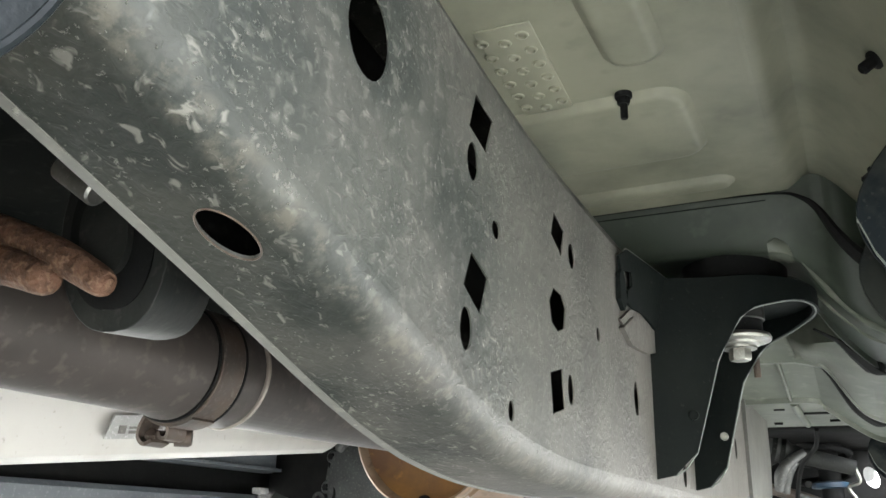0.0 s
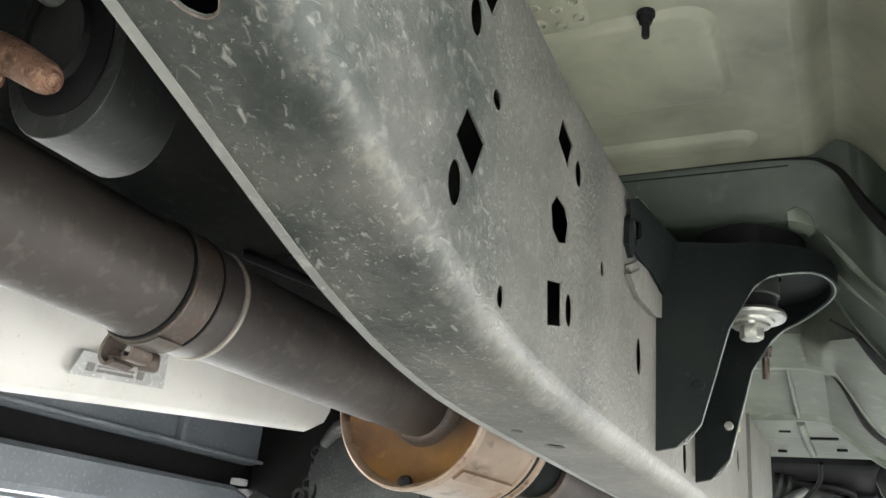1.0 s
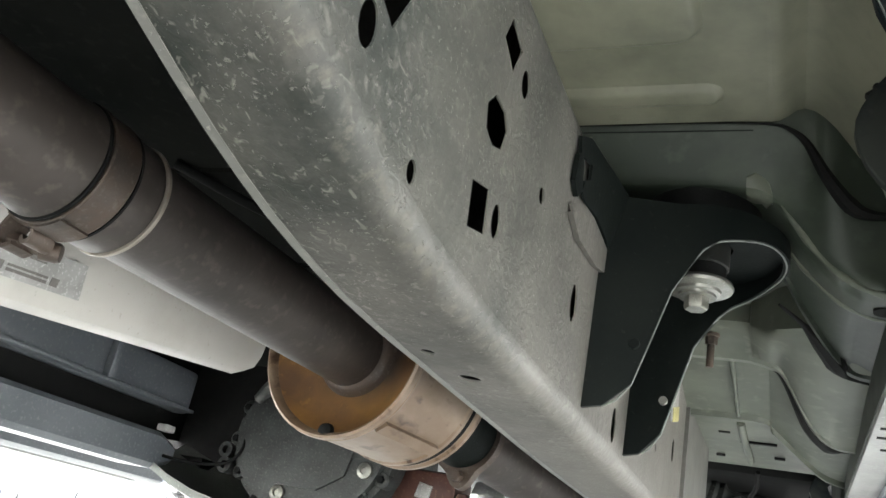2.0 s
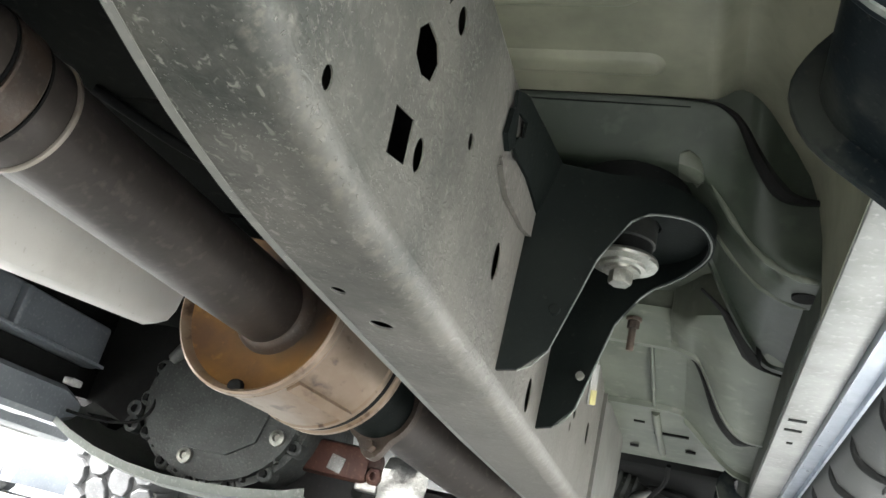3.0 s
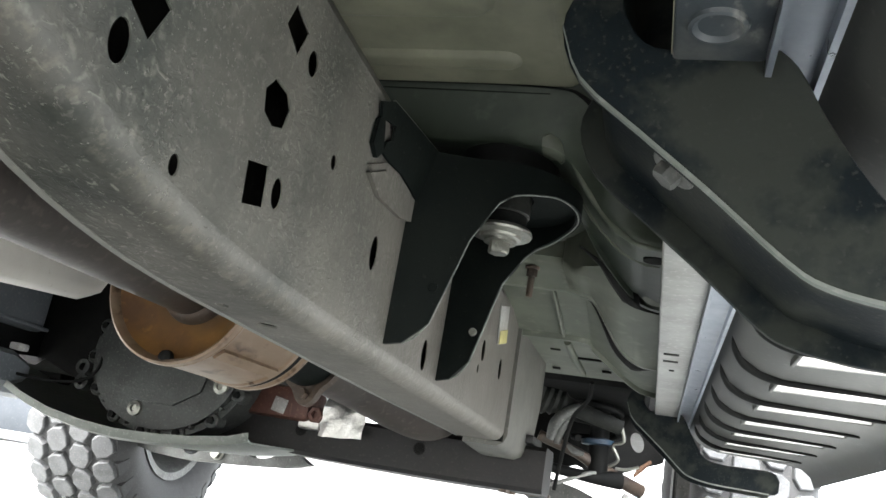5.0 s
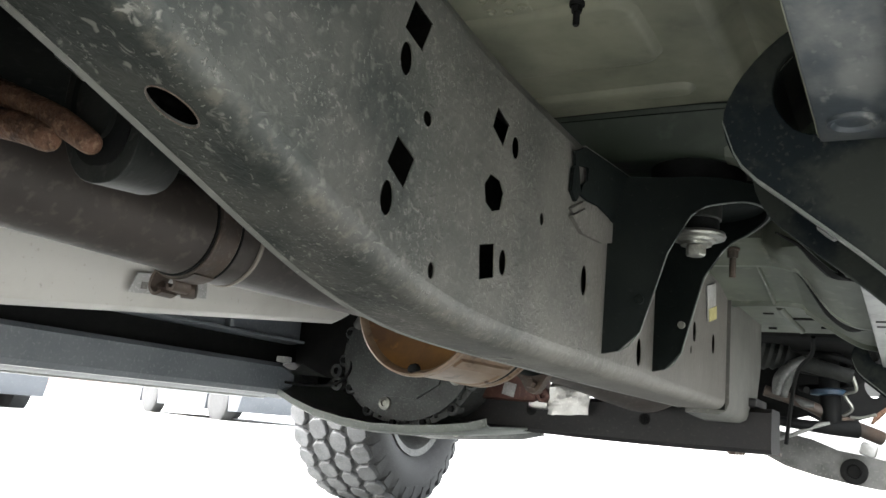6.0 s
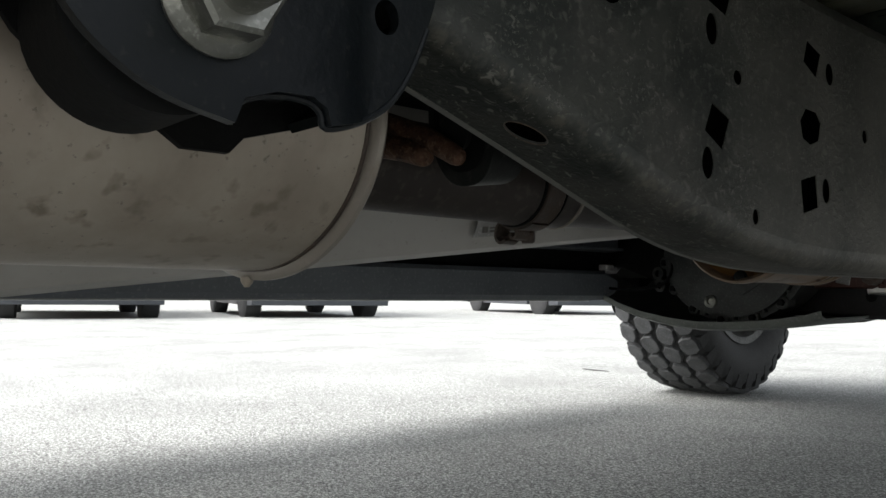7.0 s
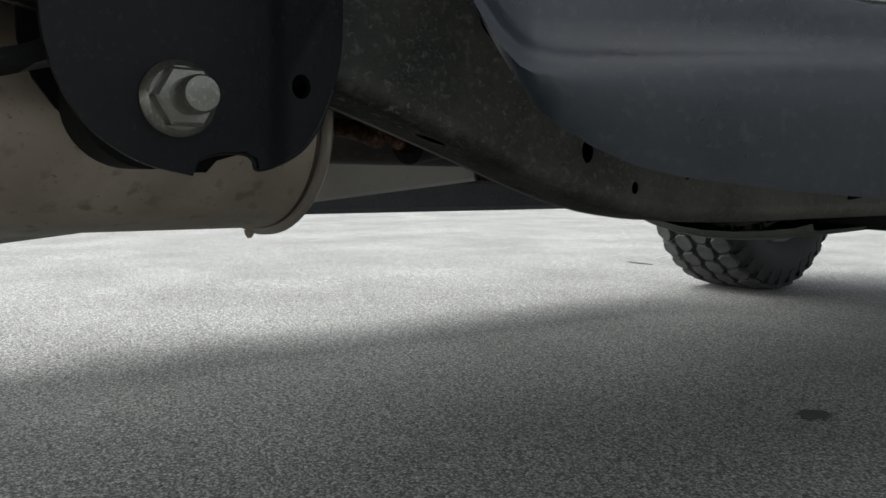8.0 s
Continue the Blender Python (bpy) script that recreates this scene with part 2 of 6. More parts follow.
def asphalt():
    """Worn asphalt: pale stones of a few millimetres in a dark binder, over broad stains."""
    m = bpy.data.materials.new("worn_asphalt")
    m.use_nodes = True
    nt = m.node_tree
    n, l = nt.nodes, nt.links
    bsdf = n["Principled BSDF"]
    geo = n.new("ShaderNodeNewGeometry")
    stone = n.new("ShaderNodeTexVoronoi")
    stone.inputs["Scale"].default_value = 330
    l.new(geo.outputs["Position"], stone.inputs["Vector"])
    tone = n.new("ShaderNodeSeparateColor")
    l.new(stone.outputs["Color"], tone.inputs[0])
    shade = n.new("ShaderNodeMapRange")
    shade.inputs["To Min"].default_value, shade.inputs["To Max"].default_value = 0.22, 0.70
    l.new(tone.outputs[0], shade.inputs["Value"])
    grain = n.new("ShaderNodeTexNoise")
    grain.inputs["Scale"].default_value = 150
    grain.inputs["Detail"].default_value = 4
    l.new(geo.outputs["Position"], grain.inputs["Vector"])
    gr = n.new("ShaderNodeMapRange")
    gr.inputs["From Min"].default_value, gr.inputs["From Max"].default_value = 0.32, 0.62
    gr.inputs["To Min"].default_value, gr.inputs["To Max"].default_value = 0.58, 1.12
    l.new(grain.outputs["Fac"], gr.inputs["Value"])
    pit = n.new("ShaderNodeMapRange")
    pit.inputs["From Min"].default_value, pit.inputs["From Max"].default_value = 0.62, 0.40
    pit.inputs["To Min"].default_value, pit.inputs["To Max"].default_value = 0.5, 1.0
    l.new(stone.outputs["Distance"], pit.inputs["Value"])
    stain = n.new("ShaderNodeTexNoise")
    stain.inputs["Scale"].default_value = 2.2
    stain.inputs["Detail"].default_value = 6
    l.new(geo.outputs["Position"], stain.inputs["Vector"])
    st = n.new("ShaderNodeMapRange")
    st.inputs["From Min"].default_value, st.inputs["From Max"].default_value = 0.35, 0.65
    st.inputs["To Min"].default_value, st.inputs["To Max"].default_value = 0.85, 1.12
    l.new(stain.outputs["Fac"], st.inputs["Value"])
    value = shade.outputs[0]
    for other in (gr.outputs[0], pit.outputs[0], st.outputs[0]):
        times = n.new("ShaderNodeMath")
        times.operation = "MULTIPLY"
        l.new(value, times.inputs[0])
        l.new(other, times.inputs[1])
        value = times.outputs[0]
    tint = n.new("ShaderNodeMix")
    tint.data_type = "RGBA"
    tint.inputs["A"].default_value, tint.inputs["B"].default_value = (0, 0, 0, 1), (0.965, 0.99, 0.945, 1)
    l.new(value, tint.inputs["Factor"])
    l.new(tint.outputs["Result"], bsdf.inputs["Base Color"])
    bsdf.inputs["Roughness"].default_value = 0.88
    bsdf.inputs["Specular IOR Level"].default_value = 0.3
    bump = n.new("ShaderNodeBump")
    bump.inputs["Strength"].default_value = 0.8
    bump.inputs["Distance"].default_value = 0.002
    l.new(pit.outputs[0], bump.inputs["Height"])
    l.new(bump.outputs[0], bsdf.inputs["Normal"])
    return m


RAIL = material("dusty_black_frame_paint", (0.040, 0.0415, 0.0365), 0.48, 0.0, (0.0170, 0.0195, 0.0175), (0.060, 0.061, 0.053), 13, 160, 0.16, 0.50, 0.61, spread=0.13, gloss=0.24)
# downward faces go darker, for dirt and for the dimmer light below
RAIL = edge_dust(underside_dirt_shade(RAIL, [(0.0095, 0.0110, 0.0090), (0.022, 0.0222, 0.0176)], 0.9), (0.050, 0.047, 0.037))
# the paler tone towards the front holds dust and the brighter light there
RAIL = hammered(dust_and_light(speckled(RAIL, 430, 0.150, (0.106, 0.104, 0.090), 0.8), (0.114, 0.106, 0.094)), 230, 0.0014, 0.55, 0.5, (0.150, 0.145, 0.126))
PALE_RAIL = speckled(material("pale_dusty_frame_paint", (0.085, 0.084, 0.074), 0.55, 0.0, (0.065, 0.065, 0.058), (0.10, 0.097, 0.085), 12, 160, 0.12, 0.5, 0.62, spread=0.14, gloss=0.3), 300, 0.13, (0.14, 0.135, 0.115), 0.5)
BLACK = material("black_painted_steel", (0.0030, 0.0043, 0.0040), 0.65, 0.0, (0.0050, 0.0064, 0.0056), (0.018, 0.018, 0.016), 30, 300, 0.08, 0.55, 0.71, gloss=0.06)
HANGER_PAINT = material("blue_black_bracket_paint", (0.0036, 0.0050, 0.0060), 0.42, 0.0, (0.0062, 0.0078, 0.0082), (0.014, 0.0148, 0.014), 22, 300, 0.12, 0.5, 0.66, gloss=0.16)
# black plastic with the blue sky sheen put into its base colour
STEP_SKYTINT = material("sky_tinted_black_plastic", (0.0060, 0.0092, 0.0132), 0.30, 0.0, (0.0090, 0.0126, 0.0166), (0.015, 0.0185, 0.022), 55, 420, 0.05, 0.52, 0.62, spread=0.16, gloss=0.4)
STEP_BLACK = material("textured_black_powder_coat", (0.0034, 0.0054, 0.0066), 0.6, 0.0, (0.0165, 0.0185, 0.0160), (0.020, 0.021, 0.019), 22, 420, 0.06, 0.50, 0.66, spread=0.06, gloss=0.07)
PLASTIC = material("dusty_black_plastic", (0.01785, 0.01955, 0.01785), 0.6, 0.0, (0.0408, 0.0408, 0.0357), (0.0493, 0.04845, 0.0425), 9, 220, 0.05, 0.5, 0.66, spread=0.16)
PIPE = material("brown_oxidised_exhaust_steel", (0.047, 0.039, 0.034), 0.54, 0.3, (0.031, 0.026, 0.023), (0.060, 0.050, 0.043), 14, 120, 0.08, spread=0.2, gloss=0.3)
CLAMP = material("rusty_clamp_steel", (0.045, 0.036, 0.030), 0.55, 0.4, (0.060, 0.040, 0.028), (0.075, 0.062, 0.052), 40, 300, 0.12)
RUST = heat_tint(material("orange_heat_rust", (0.175, 0.088, 0.024), 0.5, 0.3, (0.085, 0.044, 0.022), (0.20, 0.105, 0.030), 13, 70, 0.06, 0.53, 0.63, spread=0.12), (-0.250, 0.845, 0.395), 0.042, 0.066, (0.034, 0.024, 0.019))
TAN = material("tan_heat_stained_steel", (0.235, 0.180, 0.135), 0.42, 0.45, (0.165, 0.112, 0.072), (0.054, 0.0306, 0.018), 16, 80, 0.08, 0.54, 0.655, stretch=(0.9, 0.45, 0.9), spread=0.10)
MUFFLER = speckled(material("dusty_aluminised_steel", (0.225, 0.190, 0.150), 0.5, 0.3, (0.300, 0.262, 0.214), (0.165, 0.135, 0.102), 20, 75, 0.16, 0.5, 0.64, stretch=(1, 1, 0.6), spread=0.13), 260, 0.12, (0.115, 0.097, 0.076), 0.4)
TANKM = material("white_tank_plastic", (0.37, 0.355, 0.325), 0.5, 0.0, (0.315, 0.30, 0.272), (0.25, 0.238, 0.214), 9, 200, 0.05, 0.55, 0.72)
LABEL = material("white_paper_label", (0.2808, 0.2772, 0.2664), 0.6)
YELLOW = material("faded_yellow_label", (0.372, 0.33, 0.132), 0.6)
INK = material("dark_ink", (0.12, 0.11, 0.10), 0.6)
BODY = material("dusty_sealed_underbody", (0.147, 0.146, 0.104), 0.55, 0.0, (0.081, 0.084, 0.058), (0.119, 0.118, 0.084), 11, 60, 0.07, 0.55, 0.66, spread=0.13)
DUST = material("dusty_pressed_underbody", (0.070, 0.077, 0.057), 0.55, 0.0, (0.039, 0.046, 0.033), (0.091, 0.097, 0.075), 10, 70, 0.05, 0.52, 0.64, spread=0.14)
# the same underbody coating, darkened for the shade on the cross sill
BODY_SHADED = material("shaded_underbody_coat", (0.0145, 0.0200, 0.0135), 0.5, 0.0, (0.032, 0.040, 0.028), (0.026, 0.033, 0.024), 11, 70, 0.08, 0.60, 0.64, spread=0.10, gloss=0.35)
MUD = material("mud_smeared_sill_paint", (0.020, 0.025, 0.029), 0.5, 0.0, (0.082, 0.084, 0.080), (0.125, 0.125, 0.116), 34, 160, 0.15, 0.53, 0.66, stretch=(1, 0.6, 0.5), spread=0.09)
# near-black that stands in for the shade inside gaps, holes and hollows
GAP = material("gap_shade_and_soot", (0.0036, 0.0036, 0.0033), 0.85, gloss=0.16)
RIMM = material("rust_edged_steel_rim", (0.215, 0.190, 0.160), 0.5, 0.4, (0.12, 0.07, 0.040), (0.24, 0.21, 0.18), 22, 120, 0.12, 0.62, 0.66)
SILL = material("dusty_silver_sill_paint", (0.2338, 0.2338, 0.2244), 0.4, 0.2, (0.1776, 0.1776, 0.1683), (0.2898, 0.2852, 0.2712), 20, 200, 0.12)
SILVER = material("bright_trim_metal", (0.32, 0.35, 0.395), 0.32, 0.8, (0.26, 0.29, 0.335), (0.36, 0.39, 0.43), 60, 120, 0.03, 0.52, 0.70, spread=0.16)
ALLOY = material("dusty_cast_aluminium", (0.04368, 0.04704, 0.04536), 0.55, 0.5, (0.02688, 0.02856, 0.02688), (0.08064, 0.08064, 0.07392), 22, 260, 0.25)
ZINC = material("zinc_plated_bolt", (0.225, 0.225, 0.2025), 0.35, 0.8, (0.171, 0.171, 0.1485), (0.279, 0.279, 0.252), 60, 500, 0.08)
RUBBER = material("dusty_tyre_rubber", (0.0135, 0.0145, 0.0150), 0.75, 0.0, (0.024, 0.025, 0.026), (0.040, 0.040, 0.040), 25, 300, 0.2)
TREAD = material("dusty_tread_rubber", (0.062, 0.065, 0.068), 0.8, 0.0, (0.040, 0.042, 0.044), (0.085, 0.087, 0.087), 30, 300, 0.2)
SOFT = material("black_rubber", (0.0045, 0.0048, 0.0048), 0.65, 0.0, (0.008, 0.008, 0.0076), (0.016, 0.016, 0.015), 40, 300, 0.1, 0.55, 0.70, gloss=0.08)
GREYRUB = material("dusty_grey_rubber", (0.0080, 0.0092, 0.0086), 0.55, 0.0, (0.0165, 0.0172, 0.0156), (0.028, 0.028, 0.0256), 30, 200, 0.12, 0.5, 0.66, gloss=0.1)
HANGER = material("rusty_hanger_rod", (0.088, 0.046, 0.028), 0.75, 0.1, (0.040, 0.021, 0.013), (0.125, 0.078, 0.052), 110, 380, 0.9, 0.50, 0.60, spread=0.10, gloss=0.2)
SKID = material("grey_green_skid_plate", (0.06936, 0.07803, 0.06936), 0.5, 0.2, (0.104, 0.1127, 0.1018), (0.13, 0.1344, 0.1257), 14, 200, 0.1)
BEAM = material("grey_brown_crossmember_paint", (0.0078, 0.0074, 0.0078), 0.55, 0.0, (0.013, 0.012, 0.0118), (0.022, 0.020, 0.018), 14, 200, 0.12, 0.52, 0.64, gloss=0.25)
CAST = material("dusty_grey_cast_iron", (0.085, 0.087, 0.082), 0.6, 0.2, (0.05, 0.051, 0.048), (0.12, 0.12, 0.11), 26, 200, 0.15)
# grey-green taken down to near black, deep shade put into the colour
SHADE_DARK = material("shade_dark_grey_green", (0.0044, 0.0052, 0.0048), 0.8, 0.0, (0.0095, 0.010, 0.009), (0.013, 0.013, 0.012), 10, 120, 0.05, gloss=0.015)
SLATE = material("slate_blue_steel", (0.072, 0.08104, 0.09), 0.5, 0.1, (0.096, 0.105, 0.114), (0.132, 0.138, 0.144), 12, 200, 0.1)
FOIL = material("crinkled_foil_shield", (0.468, 0.4615, 0.442), 0.32, 0.85, (0.39, 0.3835, 0.364), (0.52, 0.5135, 0.494), 40, 200, 0.4)
GROUNDM = asphalt()
FAR_PAINT = material("pale_grey_car_paint", (0.047, 0.052, 0.060), 0.4, 0.0, (0.038, 0.043, 0.050), (0.058, 0.063, 0.068), 3, 40, 0.0, gloss=0.4)
CARPAINT = material("grey_car_paint", (0.018, 0.021, 0.026), 0.4, 0.0, (0.015, 0.018, 0.022), (0.022, 0.025, 0.03), 3, 40, 0.0, gloss=0.2)
BRICKW = material("far_brick_wall", (0.42, 0.28, 0.24), 0.8, 0.0, (0.36, 0.24, 0.2), (0.5, 0.36, 0.3), 2, 20, 0.0)
OIL = material("dark_oil_spot", (0.045, 0.045, 0.043), 0.7, 0.0, (0.07, 0.07, 0.066), (0.1, 0.1, 0.095), 60, 400, 0.3)
BLUE = material("blue_spring_paint", (0.007, 0.028, 0.050), 0.5, 0.0, (0.005, 0.016, 0.032), (0.018, 0.036, 0.055), 30, 200, 0.1)
REDBROWN = material("red_brown_housing", (0.07, 0.0245, 0.01575), 0.6, 0.1, (0.049, 0.0175, 0.01225), (0.098, 0.049, 0.0315), 30, 200, 0.2)


# ---- mesh helpers ----
def thing(name, at, label, category, group="", kind=""):
    ob = new(name)
    ob.empty_display_size = 0.05
    ob.location = at
    return tagged(ob, label, category, group, kind)


def finish(bm, sharp=38):
    bmesh.ops.remove_doubles(bm, verts=bm.verts, dist=2e-5)
    bmesh.ops.recalc_face_normals(bm, faces=bm.faces)
    for f in bm.faces:
        f.smooth = True
    for e in bm.edges:
        if len(e.link_faces) != 2 or e.calc_face_angle(0) > radians(sharp):
            e.smooth = False


def part(name, bm, mat, parent=None, label="", sharp=38, keep=False):
    """Links a bmesh, in world coordinates, as one mesh object under a thing or a part."""
    if not keep:
        finish(bm, sharp)
    me = bpy.data.meshes.new(name)
    bm.to_mesh(me)
    bm.free()
    me.materials.append(mat)
    ob = new(name, me)
    if parent:
        ob.parent = parent
        if parent.data is None:
            ob.matrix_parent_inverse = Matrix.Translation(parent.location).inverted()
    return tagged(ob, label)


def box(bm, centre, size, bevel=0.0, turn=None):
    """An axis-aligned, bevelled block; turn: degrees about its own axes."""
    m = pose(*centre, *(turn or (0, 0, 0))) @ Matrix.Diagonal((*size, 1))
    r = bmesh.ops.create_cube(bm, size=1.0, matrix=m)
    if bevel:
        edges = list({e for v in r["verts"] for e in v.link_edges})
        bmesh.ops.bevel(bm, geom=edges, offset=bevel, segments=2, affect="EDGES", profile=0.5)
    return bm


def frame_of(d):
    d = Vector(d).normalized()
    a = Vector((0, 0, 1)) if abs(d.z) < 0.9 else Vector((0, 1, 0))
    u = d.cross(a).normalized()
    return d, u, u.cross(d).normalized()


def rings(bm, loops, closed=True, cap=True):
    """Joins loops of points (all of one length) into a skin."""
    vs = [[bm.verts.new(p) for p in loop] for loop in loops]
    n = len(vs[0])
    for a, b in zip(vs, vs[1:]):
        for i in range(n if closed else n - 1):
            j = (i + 1) % n
            bm.faces.new((a[i], a[j], b[j], b[i]))
    if cap and closed:
        bm.faces.new(vs[0][::-1])
        bm.faces.new(vs[-1])
    return bm


def turned(bm, p, d, profile, seg=32, cap=True):
    """A turned body: profile of (distance along d, radius) from the point p."""
    d, u, v = frame_of(d)
    p = Vector(p)
    loops = [[p + d * s + (u * math.cos(2 * math.pi * i / seg) + v * math.sin(2 * math.pi * i / seg)) * max(r, 1e-4) for i in range(seg)] for s, r in profile]
    return rings(bm, loops, True, cap)


def hexagon(bm, p, d, length, flats, chamfer=0.0015):
    d, u, v = frame_of(d)
    p, r = Vector(p), flats / math.sqrt(3)
    loops = []
    for s, k in ((0, 1), (length - chamfer, 1), (length, 0.9)):
        loops.append([p + d * s + (u * math.cos(math.pi * i / 3) + v * math.sin(math.pi * i / 3)) * r * k for i in range(6)])
    return rings(bm, loops)


def smooth_path(points, steps=8):
    """A Catmull-Rom line through the points."""
    pts = [Vector(p) for p in points]
    pts = [pts[0] * 2 - pts[1]] + pts + [pts[-1] * 2 - pts[-2]]
    out = []
    for a, b, c, d in zip(pts, pts[1:], pts[2:], pts[3:]):
        for i in range(steps):
            t = i / steps
            out.append(0.5 * (2 * b + (c - a) * t + (2 * a - 5 * b + 4 * c - d) * t * t + (3 * b - a - 3 * c + d) * t ** 3))
    out.append(pts[-2])
    return out


def hose(bm, points, radius, seg=16, steps=8, cap=True):
    """A round bar or pipe along a smooth line; radius: a number or one for each point."""
    path = smooth_path(points, steps)
    if isinstance(radius, (int, float)):
        radii = [radius] * len(path)
    else:
        radii = [float(np.interp(i / steps, range(len(radius)), radius)) for i in range(len(path))]
    d0, u, v = frame_of(path[1] - path[0])
    loops = []
    for i, p in enumerate(path):
        d = (path[min(i + 1, len(path) - 1)] - path[max(i - 1, 0)]).normalized()
        u = (u - d * u.dot(d)).normalized()
        v = u.cross(d)
        loops.append([p + (u * math.cos(2 * math.pi * k / seg) + v * math.sin(2 * math.pi * k / seg)) * radii[i] for k in range(seg)])
    return rings(bm, loops, True, cap)


def strap(bm, points, width_dir, width, thick, steps=6):
    """A flat bar bent along a smooth line."""
    path = smooth_path(points, steps)
    w = Vector(width_dir).normalized()
    loops = []
    for i, p in enumerate(path):
        d = (path[min(i + 1, len(path) - 1)] - path[max(i - 1, 0)]).normalized()
        nrm = d.cross(w).normalized()
        loops.append([p + w * a * width / 2 + nrm * b * thick / 2 for a, b in ((-1, -1), (1, -1), (1, 1), (-1, 1))])
    return rings(bm, loops)


def inside(p, loop):
    """Whether a flat point lies within a closed outline."""
    hit = False
    for (x0, y0), (x1, y1) in zip(loop, list(loop[1:]) + [loop[0]]):
        if (y0 > p.y) != (y1 > p.y) and p.x < x0 + (p.y - y0) * (x1 - x0) / (y1 - y0):
            hit = not hit
    return hit


def plate(bm, outer, holes, thick, place, cuts=()):
    """A sheet with holes: 2D outlines, laid into space by place(u, v, depth)."""
    flat = bmesh.new()
    edges = []
    for loop in (outer, *holes):
        vs = [flat.verts.new((p[0], p[1], 0)) for p in loop]
        edges += [flat.edges.new((a, b)) for a, b in zip(vs, vs[1:] + vs[:1])]
    bmesh.ops.triangle_fill(flat, use_beauty=True, use_dissolve=False, edges=edges, normal=(0, 0, 1))
    for f in [f for f in flat.faces if any(inside(f.calc_center_median(), h) for h in holes)]:
        flat.faces.remove(f)
    for u in cuts:
        bmesh.ops.bisect_plane(flat, geom=flat.verts[:] + flat.edges[:] + flat.faces[:], dist=1e-6, plane_co=(u, 0, 0), plane_no=(1, 0, 0))
    flat.verts.index_update()
    for depth in (0.0, thick):
        vs = [bm.verts.new(place(v.co.x, v.co.y, depth)) for v in flat.verts]
        for f in flat.faces:
            bm.faces.new([vs[v.index] for v in f.verts])
    for loop in (outer, *holes):
        a = [bm.verts.new(place(p[0], p[1], 0.0)) for p in loop]
        b = [bm.verts.new(place(p[0], p[1], thick)) for p in loop]
        for i in range(len(loop)):
            j = (i + 1) % len(loop)
            bm.faces.new((a[i], a[j], b[j], b[i]))
    flat.free()
    return bm


def oval(cu, cv, ru, rv, n=20, lean=0.0):
    c, s = math.cos(radians(lean)), math.sin(radians(lean))
    return [(cu + ru * math.cos(a) * c - rv * math.sin(a) * s, cv + ru * math.cos(a) * s + rv * math.sin(a) * c) for a in (2 * math.pi * i / n for i in range(n))]


def bolt(name, p, d, flats, parent, washer=0.0, mat=None, head=0.009, shank=0.0, shank_r=0.004, label=""):
    bm = bmesh.new()
    d = Vector(d).normalized()
    p = Vector(p)
    if washer:
        turned(bm, p, d, [(0, washer), (0.0022, washer), (0.003, washer * 0.93)], 28)
        p = p + d * 0.003
    hexagon(bm, p, d, head, flats)
    if shank:
        turned(bm, p + d * head, d, [(0, shank_r), (shank - 0.001, shank_r), (shank, shank_r * 0.8)], 16)
    return part(name, bm, mat or ZINC, parent, label)


# ---- ground ----
def ground_height(x, y):
    """Level under the truck, falling about one percent towards the far row of cars."""
    return -0.0105 * max(0.0, min(-x - 1.6, 9.5))


def build_ground():
    bm = bmesh.new()
    xs = [-900, -300, -120, -60, -30, -18, -11.1, -9, -7, -5, -4, -3, -2.2, -1.6, 0, 2, 5, 20, 100, 600]
    ys = [-600, -100, -20, -6, -3, -1, 0, 1, 2, 3, 4, 6, 8, 12, 20, 40, 100, 300, 900]
    grid = [[bm.verts.new((x, y, ground_height(x, y))) for y in ys] for x in xs]
    for a, b in zip(grid, grid[1:]):
        for j in range(len(ys) - 1):
            bm.faces.new((a[j], b[j], b[j + 1], a[j + 1]))
    ob = part("ground", bm, GROUNDM)
    return tagged(ob, "light grey worn asphalt of a car park", "ground", kind="structure")


build_ground()

# ---- ladder frame, right-hand rail ----
KEY_Y = [-0.30, -0.15, -0.02, 0.06, 0.12, 0.16, 0.20, 0.23, 0.27, 0.30, 0.33, 0.375, 0.43, 0.48, 0.56, 0.70, 1.19]
KEY_B = [0.480, 0.450, 0.425, 0.409, 0.396, 0.386, 0.374, 0.363, 0.350, 0.339, 0.328, 0.314, 0.305, 0.3015, 0.3005, 0.301, 0.301]
KEY_T = [0.640, 0.610, 0.580, 0.558, 0.541, 0.530, 0.519, 0.511, 0.501, 0.495, 0.490, 0.483, 0.476, 0.473, 0.472, 0.471, 0.470]
RAIL_Y = [-0.30, -0.22, -0.15] + [round(-0.10 + 0.02 * i, 3) for i in range(36)] + [0.66, 0.75, 0.85, 0.95, 1.05, 1.12, 1.19]


def eased(y, values):
    """A smoothed run through the key heights."""
    return float(np.mean([np.interp(y + d, KEY_Y, values) for d in (-0.03, -0.02, -0.01, 0, 0.01, 0.02, 0.03)]))


RAIL_W, RAIL_R = 0.047, 0.013


def rail_inner(y):
    """Inner edge of the bottom flange."""
    return -float(np.interp(y, [0.2, 0.35, 0.45, 0.56, 0.8], [0.0450, 0.0455, 0.0470, 0.0480, 0.0565]))


def rail_bottom(y):
    return eased(y, KEY_B)


def rail_top(y):
    return eased(y, KEY_T)


